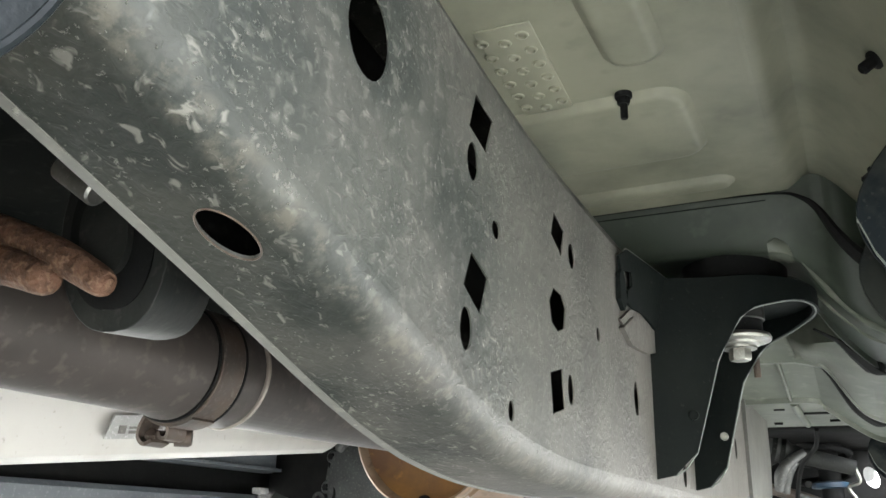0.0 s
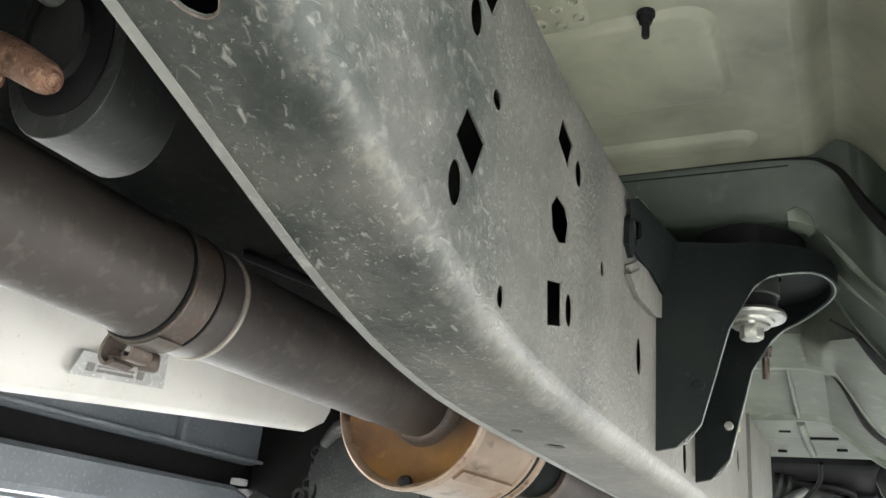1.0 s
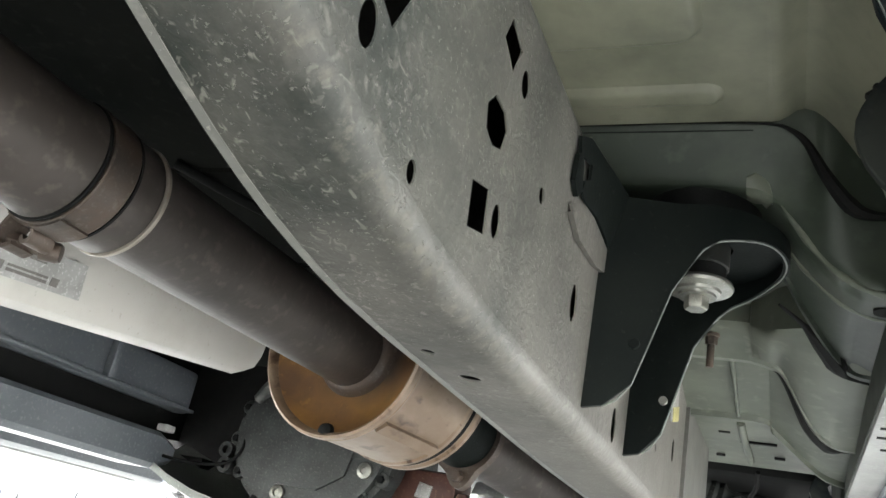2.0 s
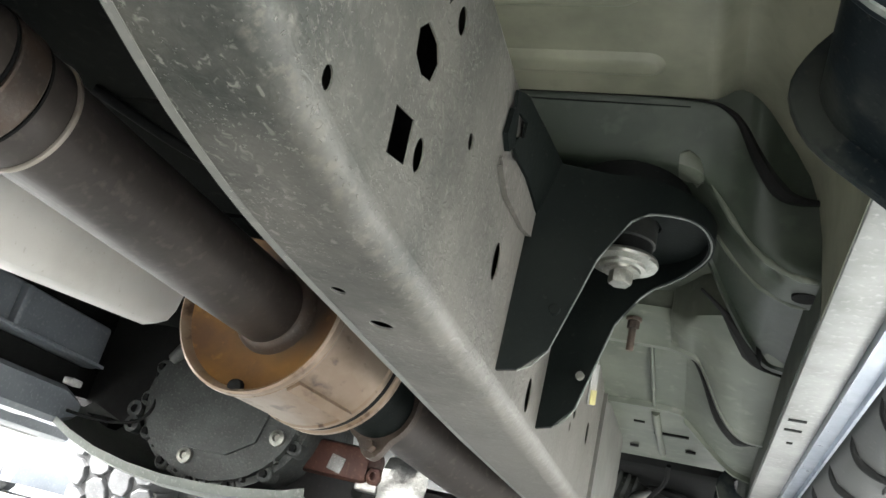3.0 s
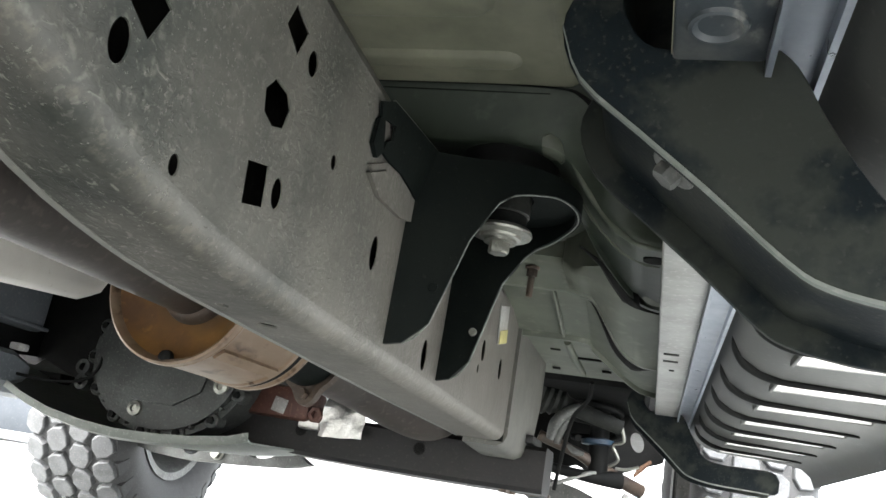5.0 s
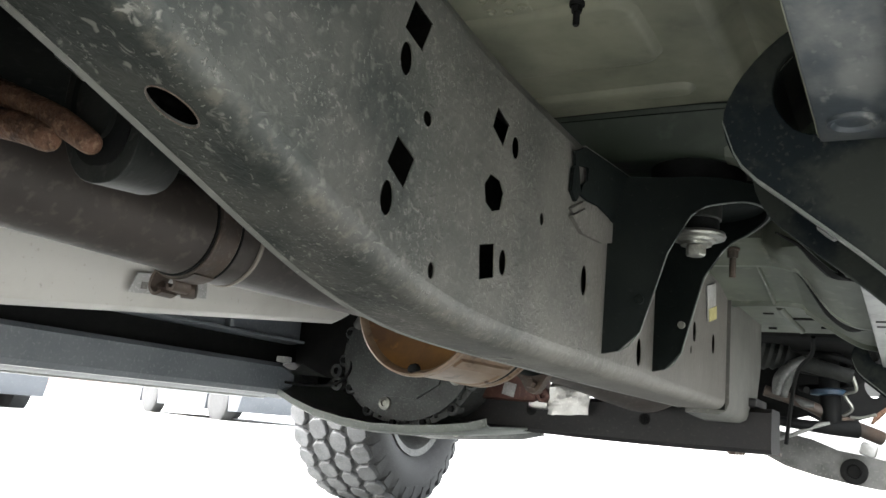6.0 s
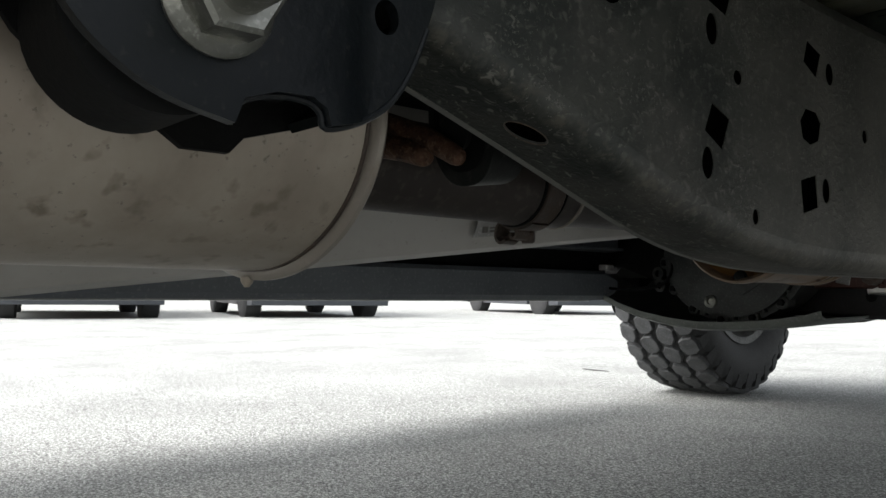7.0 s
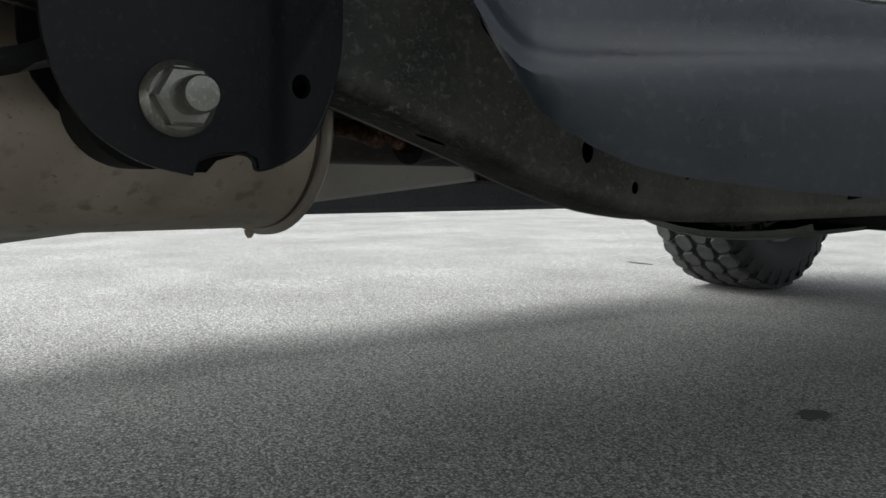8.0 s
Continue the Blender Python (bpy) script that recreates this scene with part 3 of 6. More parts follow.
FACE_HOLES = [
    [(0.365, 0.457), (0.3835, 0.4525), (0.376, 0.434), (0.3585, 0.439)],
    [(0.3625, 0.3855), (0.3795, 0.379), (0.372, 0.3615), (0.3555, 0.370)],
    [(0.465, 0.4395), (0.4825, 0.434), (0.476, 0.418), (0.460, 0.4255)],
    [(0.4555, 0.3535), (0.4745, 0.3585), (0.4775, 0.339), (0.4585, 0.334)],
    [(0.4625, 0.3975), (0.476, 0.397), (0.482, 0.391), (0.479, 0.380), (0.468, 0.376), (0.4585, 0.379), (0.4555, 0.389)],
    oval(0.279, 0.435, 0.013, 0.0165, 24),
    oval(0.3625, 0.4245, 0.0055, 0.0085), oval(0.3875, 0.403, 0.0045, 0.0042, 12), oval(0.3585, 0.3535, 0.0055, 0.0085),
    oval(0.4935, 0.4235, 0.0055, 0.007), oval(0.4875, 0.350, 0.0052, 0.0078),
    oval(0.542, 0.3905, 0.0038, 0.0045, 12), oval(0.405, 0.3285, 0.0035, 0.0045, 12), oval(0.629, 0.366, 0.0065, 0.0115),
    oval(0.782, 0.330, 0.0075, 0.0125), oval(1.0, 0.378, 0.008, 0.0115), oval(1.105, 0.377, 0.0085, 0.0125), oval(0.986, 0.356, 0.004, 0.005, 12),
]
BOTTOM_HOLES = [oval(0.2478, -0.0224, 0.0112, 0.0076, 24, 4), oval(0.569, -0.031, 0.0062, 0.0058, 20, 30), oval(0.5275, -0.0375, 0.0042, 0.0036, 16)]


def build_rail():
    rail = thing("frame_rail", (-0.03, 0.5, 0.30), "dusty grey boxed steel chassis rail with punched holes", "frame rail")
    r, w, th = RAIL_R, RAIL_W, 0.003
    bm = bmesh.new()
    low = [(y, rail_bottom(y) + r) for y in RAIL_Y]
    high = [(y, rail_top(y) - r) for y in RAIL_Y]
    plate(bm, low + high[::-1], FACE_HOLES, -0.0008, lambda u, v, d: (d, u, v))
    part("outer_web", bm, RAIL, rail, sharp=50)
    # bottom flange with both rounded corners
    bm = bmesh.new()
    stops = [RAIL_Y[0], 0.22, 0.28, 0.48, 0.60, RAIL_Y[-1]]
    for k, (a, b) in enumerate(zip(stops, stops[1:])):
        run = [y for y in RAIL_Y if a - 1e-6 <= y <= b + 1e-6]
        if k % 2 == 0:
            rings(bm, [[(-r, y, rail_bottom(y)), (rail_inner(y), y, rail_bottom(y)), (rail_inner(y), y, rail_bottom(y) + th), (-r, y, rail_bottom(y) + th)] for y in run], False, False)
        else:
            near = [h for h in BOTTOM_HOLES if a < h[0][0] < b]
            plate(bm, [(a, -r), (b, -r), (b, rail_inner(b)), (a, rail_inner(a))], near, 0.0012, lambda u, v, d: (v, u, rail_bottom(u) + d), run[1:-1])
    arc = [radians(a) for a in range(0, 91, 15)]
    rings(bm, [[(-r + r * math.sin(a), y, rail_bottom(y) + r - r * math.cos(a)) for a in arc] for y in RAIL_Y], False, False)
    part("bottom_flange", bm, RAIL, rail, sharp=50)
    bm = bmesh.new()
    rings(bm, [[(rail_inner(y) + dx, y, rail_bottom(y) + dz) for dx, dz in ((0.0004, -0.0004), (-0.0035, -0.0006), (-0.0045, 0.0006), (-0.0035, 0.006), (0.0004, 0.004))] for y in RAIL_Y])
    part("edge_lip", bm, PALE_RAIL, rail, "pale worn edge of the lower flange")
    bm = bmesh.new()
    ring = BOTTOM_HOLES[0]
    hose(bm, [(x, y, rail_bottom(y) - 0.00005) for y, x in ring + ring[:1]], 0.00035, 6, 2)
    part("hole_rim", bm, CLAMP, rail, "rusty rim of a punched hole")
    bm = bmesh.new()
    rings(bm, [[(-r, y, rail_top(y)), (-r + r * 0.7, y, rail_top(y) - r * 0.3), (0, y, rail_top(y) - r)] for y in RAIL_Y], False, False)
    rings(bm, [[(-r, y, rail_top(y)), (-w, y, rail_top(y))] for y in RAIL_Y], False, False)
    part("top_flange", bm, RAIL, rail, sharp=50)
    # coloured near black so the rail's inside looks unlit through the holes
    bm = bmesh.new()
    rings(bm, [[(-w, y, rail_top(y)), (-w, y, rail_bottom(y) + 0.004)] for y in RAIL_Y], False, False)
    for y in (RAIL_Y[0], RAIL_Y[-1]):
        bm.faces.new([bm.verts.new(p) for p in ((0, y, rail_bottom(y)), (0, y, rail_top(y)), (-w, y, rail_top(y)), (-w, y, rail_bottom(y)))])
    part("inner_web", bm, SHADE_DARK, rail, sharp=50)
    # front section, telescoped over the end
    bm = bmesh.new()
    ys = [1.195, 1.25, 1.32, 1.37, 1.40, 1.43, 1.46]
    zb = [0.2955, 0.2925, 0.2895, 0.2905, 0.298, 0.320, 0.37]
    loops = []
    for y, b in zip(ys, zb):
        t, o = 0.476, 0.004
        loops.append([(o, y, t - 0.012), (o, y, b + 0.014), (o - 0.004, y, b + 0.005), (o - 0.013, y, b), (-w - 0.005, y, b), (-w - 0.005, y, t), (o - 0.012, y, t)])
    rings(bm, loops)
    part("front_section", bm, PALE_RAIL, rail, "paler grey rail section with a lapped end")
    bm = bmesh.new()
    plate(bm, [(1.062, 0.398), (1.105, 0.408), (1.10, 0.452), (1.05, 0.440)], [], 0.0012, lambda u, v, d: (0.001 + d, u, v))
    sticker = part("sticker", bm, LABEL, rail, "white and yellow paper sticker")
    bm = bmesh.new()
    plate(bm, [(1.063, 0.3985), (1.104, 0.4085), (1.102, 0.424), (1.060, 0.413)], [], 0.0008, lambda u, v, d: (0.0026 + d, u, v))
    part("stripe", bm, YELLOW, sticker)
    return rail


build_rail()


def build_far_rail():
    rail = thing("frame_rail", (-0.81, 0.6, 0.29), "slate grey chassis rail on the far side", "frame rail")
    bm = bmesh.new()
    loops = []
    for y in (-0.6, 0.0, 0.6, 1.1, 1.2, 1.235):
        k = 0.0 if y < 1.21 else 0.012
        loops.append([(x, y, z + (k if z < 0.3 else -k)) for x, z in ((-0.758, 0.326), (-0.750, 0.319), (-0.750, 0.280), (-0.758, 0.272), (-0.82, 0.272), (-0.828, 0.280), (-0.828, 0.326))])
    rings(bm, loops)
    part("lower_channel", bm, SLATE, rail)
    # dark back panel, added to fill the unlit gap above the channel
    bm = bmesh.new()
    plate(bm, [(-0.6, 0.30), (1.26, 0.30), (1.26, 0.50), (-0.6, 0.50)], [oval(0.9, 0.40, 0.02, 0.012)], -0.004, lambda u, v, d: (-0.800 + d, u, v))
    part("web", bm, SOFT, rail, "added dark back panel for the unlit gap above the channel")
    bm = bmesh.new()
    box(bm, (-0.745, 1.195, 0.332), (0.018, 0.022, 0.010), 0.002)
    part("tag", bm, LABEL, rail, "small white tag")
    return rail


build_far_rail()


def build_far_step():
    step = thing("side_step", (-1.15, 0.6, 0.29), "dark ribbed side step on the far side of the truck", "side step")
    bm = bmesh.new()
    rings(bm, [[(-1.07, y, 0.300), (-1.06, y, 0.294), (-1.06, y, 0.276), (-1.075, y, 0.268), (-1.22, y, 0.270), (-1.24, y, 0.285), (-1.22, y, 0.300)] for y in (-0.6, 0.6, 1.60)])
    part("board", bm, SLATE, step)
    # ribs coloured silver for the light that their edges catch
    for i in range(3):
        bm = bmesh.new()
        box(bm, (-1.09 - 0.035 * i, 0.5, 0.2675), (0.012, 2.1, 0.006), 0.002)
        part("rib", bm, SILL, step)
    for y in (-0.2, 0.45, 1.42):
        bm = bmesh.new()
        box(bm, (-0.95, y, 0.306), (0.26, 0.05, 0.022), 0.004)
        part("arm", bm, SOFT, step)
    return step


build_far_step()


def build_stain(name, at, size, label):
    """A shallow, ragged dark spot on the asphalt."""
    bm = bmesh.new()
    pts = [(at[0] + size[0] * math.cos(a) * random.uniform(0.7, 1.2), at[1] + size[1] * math.sin(a) * random.uniform(0.7, 1.2)) for a in (2 * math.pi * i / 18 for i in range(18))]
    plate(bm, pts, [], 0.0012, lambda u, v, d: (u, v, 0.0006 + d))
    tagged(part(name, bm, OIL), label, "stain")


build_stain("oil_stain", (-0.244, 1.056), (0.02, 0.028), "small dark oil spot on the asphalt")
build_stain("oil_stain", (-1.76, 2.38), (0.06, 0.012), "thin dark tar mark on the asphalt")


# ---- body mount bracket ----
def build_mount():
    mount = thing("body_mount", (0.05, 0.76, 0.31), "black horseshoe body mount bracket welded to the frame rail", "bracket")
    # wall of the horseshoe in plan: rear web, loop round the bush, front web
    cx, cy, r = 0.0535, 0.752, 0.066
    plan = [(-0.002, 0.680), (0.012, 0.682), (0.027, 0.6865), (0.045, 0.6915)]
    plan += [(0.052 + r * math.cos(a) * 0.89, 0.757 + r * math.sin(a)) for a in (radians(x) for x in range(-80, 81, 10))]
    plan += [(0.046, 0.8225), (0.027, 0.826), (0.012, 0.829), (-0.002, 0.830)]
    low, high = [], []
    for x, y in plan:
        if x < 0.06 and (y < 0.7 or y > 0.815):
            z = float(np.interp(x, [-0.002, 0.010, 0.027, 0.038, 0.046, 0.06], [0.317, 0.318, 0.336, 0.365, 0.405, 0.43]))
        else:
            z = float(np.interp(x, [0.046, 0.07, 0.1, 0.12], [0.415, 0.437, 0.447, 0.449]))
        low.append((x, y, z))
        high.append((x, y, 0.4615))
    bm = bmesh.new()
    vs = []
    n = len(plan)
    for i in range(n):
        a, b = plan[max(i - 1, 0)], plan[min(i + 1, n - 1)]
        d = Vector((b[0] - a[0], b[1] - a[1], 0)).normalized()
        nrm = Vector((d.y, -d.x, 0)) * 0.0022
        lo, hi = Vector(low[i]), Vector(high[i])
        vs.append([lo + nrm, hi + nrm, hi - nrm, lo - nrm])
    rings(bm, vs)
    part("wall", bm, BLACK, mount)
    bm = bmesh.new()
    hose(bm, [Vector(p) + Vector((0, 0, -0.0004)) for p in low[1:-1]], 0.0007, 6, 2)
    part("cut_edge", bm, SKID, mount, "pale worn cut edge")
    bm = bmesh.new()
    top = [(p[0], p[1]) for p in plan]
    plate(bm, top, [oval(cx, cy, 0.022, 0.022, 24)], 0.004, lambda u, v, d: (u, v, 0.4565 + d))
    part("top_plate", bm, BLACK, mount)
    bm = bmesh.new()
    turned(bm, (cx, cy, 0.49), (0, 0, -1), [(0, 0.03), (0.010, 0.03), (0.014, 0.019), (0.060, 0.0185)], 32)
    part("bush", bm, SOFT, mount, "black rubber body mount bush")
    bm = bmesh.new()
    turned(bm, (cx, cy, 0.478), (0, 0, -1), [(0, 0.0205), (0.036, 0.0205), (0.037, 0.0195)], 32)
    part("sleeve", bm, GREYRUB, mount, "dusty steel sleeve of the bush")
    bm = bmesh.new()
    turned(bm, (cx, cy, 0.431), (0, 0, -1), [(0, 0.010), (0.001, 0.0235), (0.0035, 0.0245), (0.0055, 0.0238), (0.0065, 0.0165), (0.0085, 0.0158), (0.0095, 0.0132), (0.0115, 0.0128)], 36)
    part("washer", bm, ZINC, mount, "stepped zinc plated cup washer")
    bolt("bolt", (cx, cy, 0.4195), (0, 0, -1), 0.0145, mount, head=0.009)
    for (x, y) in ((0.027, 0.6845), (0.027, 0.824)):
        bm = bmesh.new()
        turned(bm, (x, y, 0.361), (0, -1, 0), [(0, 0.0034), (0.003, 0.0034), (0.0035, 0.003)], 16)
        part("rivet", bm, ZINC if y > 0.8 else BLACK, mount)
    # thin gusset that leans from the rail's web out to the rear web of the bracket, with a torn rear edge, and the pale welded strip below it
    bm = bmesh.new()
    torn = [(0.586, 0.452), (0.606, 0.462), (0.650, 0.4625), (0.691, 0.4625), (0.689, 0.452), (0.692, 0.420), (0.668, 0.424), (0.640, 0.426), (0.617, 0.424), (0.602, 0.4245), (0.605, 0.433), (0.614, 0.4385), (0.613, 0.448), (0.602, 0.446), (0.590, 0.442)]
    plate(bm, torn, [], 0.0018, lambda u, v, d: (0.0015 + d + 0.125 * max(0.0, u - 0.600) * max(0.0, min(1.0, (v - 0.415) / 0.045)), u, v), [0.61, 0.62, 0.63, 0.64, 0.66, 0.68])
    gusset = part("gusset", bm, BLACK, mount, "thin black gusset with a torn edge")
    bm = bmesh.new()
    hose(bm, [(0.0018 + 0.125 * max(0.0, y - 0.600), y, z) for y, z in ((0.606, 0.4622), (0.63, 0.4626), (0.66, 0.4626), (0.692, 0.4626))], 0.0013, 6, 3)
    part("edge", bm, PALE_RAIL, gusset, "pale worn edge")
    bm = bmesh.new()
    plate(bm, [(0.586, 0.440), (0.584, 0.4225), (0.594, 0.417), (0.602, 0.425), (0.598, 0.438), (0.594, 0.446)], [], 0.003, lambda u, v, d: (0.0006 + d, u, v))
    part("gusset_tab", bm, BLACK, mount)
    for lift, z in ((0.0016, 0.0), (0.0032, -0.0055)):
        bm = bmesh.new()
        plate(bm, [(0.588, 0.410 + z), (0.614, 0.4225 + z), (0.648, 0.4285 + z), (0.700, 0.427 + z), (0.690, 0.414 + z), (0.656, 0.406 + z), (0.61, 0.403 + z)], [], lift, lambda u, v, d: (0.0006 + d, u, v))
        part("welded_strip", bm, RAIL, mount, "grey welded reinforcement strip")
    return mount


build_mount()


# ---- body underside ----
def build_body():
    body = thing("truck_body", (-0.4, 0.8, 0.40), "grey dusty sealed underside of a truck body", "truck body")
    # its unseen rear run keeps the sky off the rail
    bm = bmesh.new()
    box(bm, (0.0005, -0.79, 0.535), (0.201, 3.02, 0.03))
    part("rear_floor", bm, BODY, body)
    # floor over the exhaust, its shade painted as a dark colour
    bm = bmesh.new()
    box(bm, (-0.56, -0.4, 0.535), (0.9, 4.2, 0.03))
    part("tunnel_floor", bm, SHADE_DARK, body, "floor tunnel, coloured dark for its shade")
    bm = bmesh.new()
    box(bm, (0.01, 0.98, 0.505), (0.22, 0.56, 0.03), 0.004)
    part("front_floor", bm, DUST, body)
    bm = bmesh.new()
    rings(bm, [[(-0.09, y, z), (0.17, y, z), (0.17, y, z + 0.02), (-0.09, y, z + 0.02)] for y, z in ((1.20, 0.452), (1.235, 0.447), (1.55, 0.452), (1.66, 0.47))])
    toe = part("toe_board", bm, DUST, body, "pale dusty toe board")
    for x, y, w, h in ((0.075, 1.36, 0.045, 0.006), (0.035, 1.31, 0.014, 0.005), (0.10, 1.45, 0.014, 0.006), (0.02, 1.47, 0.012, 0.006)):
        bm = bmesh.new()
        box(bm, (x, y, 0.4478), (w, h, 0.003))
        part("slit", bm, GAP, toe)
    bm = bmesh.new()
    hose(bm, [(0.058, 1.245, 0.447), (0.058, 1.35, 0.447), (0.060, 1.5, 0.449)], 0.005, 10)
    part("toe_bead", bm, DUST, toe)
    # unseen box for the cab, there to shade the ground below
    bm = bmesh.new()
    box(bm, (-0.45, -0.35, 0.72), (1.38, 4.1, 0.3), 0.02)
    part("cab_blocker", bm, CARPAINT, body)
    # unseen box added to block the sky on the right, behind the step
    bm = bmesh.new()
    box(bm, (0.2175, -1.20, 0.73), (0.075, 2.26, 0.54), 0.02)
    part("side_blocker", bm, CARPAINT, body)
    bm = bmesh.new()
    box(bm, (-0.42, 2.45, 0.66), (1.16, 1.5, 0.4), 0.02)
    part("engine_bay", bm, SOFT, body)
    # three lapped pressings that sweep down to the sill: (x, rear seam, rear lower edge, front lower edge) as (y, z)
    cross = [(-0.09, (0.685, 0.520), (0.703, 0.483), (0.800, 0.483)), (0.03, (0.685, 0.520), (0.703, 0.483), (0.800, 0.483)), (0.085, (0.685, 0.520), (0.701, 0.480), (0.805, 0.478)),
             (0.104, (0.685, 0.517), (0.708, 0.474), (0.815, 0.468)), (0.120, (0.690, 0.508), (0.713, 0.453), (0.840, 0.448)), (0.135, (0.694, 0.482), (0.713, 0.433), (0.878, 0.437)),
             (0.150, (0.706, 0.468), (0.712, 0.420), (0.912, 0.428)), (0.163, (0.712, 0.466), (0.710, 0.413), (0.952, 0.430)), (0.181, (0.712, 0.466), (0.714, 0.412), (0.958, 0.428))]
    second = [(-0.09, (0.953, 0.49), (0.954, 0.472), (1.022, 0.462)), (0.06, (0.953, 0.49), (0.954, 0.472), (1.025, 0.460)), (0.080, (0.94, 0.49), (0.936, 0.462), (1.027, 0.459)), (0.094, (0.92, 0.49), (0.915, 0.449), (1.03, 0.456)),
              (0.107, (0.90, 0.48), (0.898, 0.446), (1.04, 0.451)), (0.132, (0.89, 0.47), (0.885, 0.444), (1.098, 0.419)), (0.154, (0.905, 0.46), (0.90, 0.438), (1.138, 0.409)), (0.181, (0.935, 0.45), (0.93, 0.432), (1.148, 0.407))]
    third = [(-0.09, (1.03, 0.49), (1.031, 0.470), (1.215, 0.446)), (0.073, (1.03, 0.49), (1.031, 0.468), (1.21, 0.446)), (0.094, (1.03, 0.49), (1.032, 0.466), (1.235, 0.440)), (0.107, (1.04, 0.48), (1.043, 0.461), (1.25, 0.432)),
             (0.132, (1.10, 0.47), (1.103, 0.433), (1.29, 0.418)), (0.154, (1.142, 0.46), (1.144, 0.423), (1.33, 0.410)), (0.181, (1.152, 0.45), (1.154, 0.420), (1.36, 0.408))]

    def pressing(stations, lip):
        """A hat-shaped pressing lofted across the truck, with a rounded rear edge and a folded front lip."""
        rows = smooth_path([(s[0], s[1][0], s[1][1]) for s in stations], 4), smooth_path([(s[0], s[2][0], s[2][1]) for s in stations], 4), smooth_path([(s[0], s[3][0], s[3][1]) for s in stations], 4)
        bm = bmesh.new()
        loops = []
        for a, b, c in zip(*rows):
            x = a.x
            mid = (b + c) / 2
            loops.append([(x, a.y, 0.6), (x, a.y, a.z), a.lerp(b, 0.10), a.lerp(b, 0.16) + Vector((0, 0.001, 0)), a.lerp(b, 0.86), b.lerp(c, 0.03) + Vector((0, 0, 0.003)), b.lerp(c, 0.08), mid + Vector((0, 0, 0.002)), c + Vector((0, -0.012, 0)), c + Vector((0, -0.009, -lip)), c + Vector((0, 0, -lip)), c + Vector((0, 0.001, 0.002)), (x, c.y, 0.6)])
        return rings(bm, loops)

    def hat(stations):
        """The cross sill: two rounded ridges with a tapering pocket between them, and a front slope that steps up to the lap seam."""
        rows = [smooth_path([(s[0], *s[k]) for s in stations], 6) for k in (1, 2, 3)]
        bm = bmesh.new()
        loops = []
        for a, b, c in zip(*rows):
            x = a.x
            step = 0.017 * float(np.interp(x, [0.095, 0.115, 0.16, 0.181], [0, 1, 1, 0.7]))
            dent = 0.0075 * math.sin(math.pi * min(1, max(0, (x - 0.108) / 0.032))) + 0.004 * math.sin(math.pi * min(1, max(0, (x - 0.1435) / 0.012)))
            front = min(0.766 + 0.25 * max(0, x - 0.15), c.y - 0.03)
            z = lambda y: b.z + (c.z - b.z) * 0.25 * (y - b.y) / (front - b.y)
            pts = [(a.y, 0.6), (a.y, a.z), *[(p.y, p.z) for p in (a.lerp(b, 0.10), a.lerp(b, 0.16) + Vector((0, 0.001, 0)), a.lerp(b, 0.84))]]
            pts += [(b.y - 0.0005, b.z + 0.0045), (b.y + 0.0015, b.z + 0.0012), (b.y + 0.005, b.z)]
            pts += [(b.y + 0.0085, z(b.y + 0.0085) + dent * 0.4), (b.y + 0.011, z(b.y + 0.011) + dent), (b.y + 0.019, z(b.y + 0.019) + dent), (b.y + 0.0225, z(b.y + 0.0225) + dent * 0.3), (b.y + 0.026, z(b.y + 0.026))]
            pts += [(front - 0.006, z(front)), (front - 0.001, z(front) + 0.0005), (front + 0.002, z(front) + 0.004), (front + 0.009, z(front) + step), (front + 0.014, z(front) + step + 0.003)]
            pts += [(c.y - 0.012, c.z + 0.25 * step), (c.y - 0.009, c.z - 0.001), (c.y, c.z - 0.001), (c.y + 0.001, c.z + 0.002), (c.y, 0.6)]
            loops.append([(x, y, zz) for y, zz in pts])
        return rings(bm, loops), rows

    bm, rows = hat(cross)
    part("cross_sill", bm, BODY_SHADED, body, sharp=45)
    # both ridges carry a paler strip
    for k in (0, 1):
        line = [b + Vector((0, 0.0028, 0.0010)) if k == 0 else Vector((a.x, min(0.766 + 0.25 * max(0, a.x - 0.15), c.y - 0.03) - 0.0030, b.z + (c.z - b.z) * 0.25 + 0.0010)) for a, b, c in zip(*rows) if 0.106 < a.x]
        bm = bmesh.new()
        hose(bm, line[::3], [0.0006] + [0.0023 + 0.0006 * math.sin(i * 1.9) for i in range(len(line[::3]) - 2)] + [0.0015], 10, 3)
        part("pale_ridge", bm, DUST, body, "paler ridge of the pressing")
    # bare, dust-coloured patch that wraps the lower edge beside the mount
    bm = bmesh.new()
    loops = []
    for a, b, c in zip(*rows):
        if 0.0825 <= a.x <= 0.1015:
            k = (a.x - 0.0825) / 0.019
            back, fore = 0.78 + 0.03 * math.sin(a.x * 1300) + 0.22 * (2 * k - 1) ** 4, (0.022 + 0.004 * math.sin(a.x * 1100 + 1)) * (1 - 0.8 * (2 * k - 1) ** 4)
            loops.append([a.lerp(b, back), a.lerp(b, min(0.985, back + 0.03)) + Vector((0, -0.0010, -0.0004)), a.lerp(b, 0.99) + Vector((0, -0.0012, -0.0010)), b + Vector((0, 0.006, -0.0024)), b + Vector((0, fore * 0.7, -0.0026)), b + Vector((0, fore, -0.0005))])
    rings(bm, loops, False, False)
    part("bare_patch", bm, DUST, body, "bare dusty patch of worn underseal")
    part("outrigger", pressing(second, 0.003), DUST, body, sharp=45)
    part("outrigger", pressing(third, 0.006), DUST, body, sharp=45)
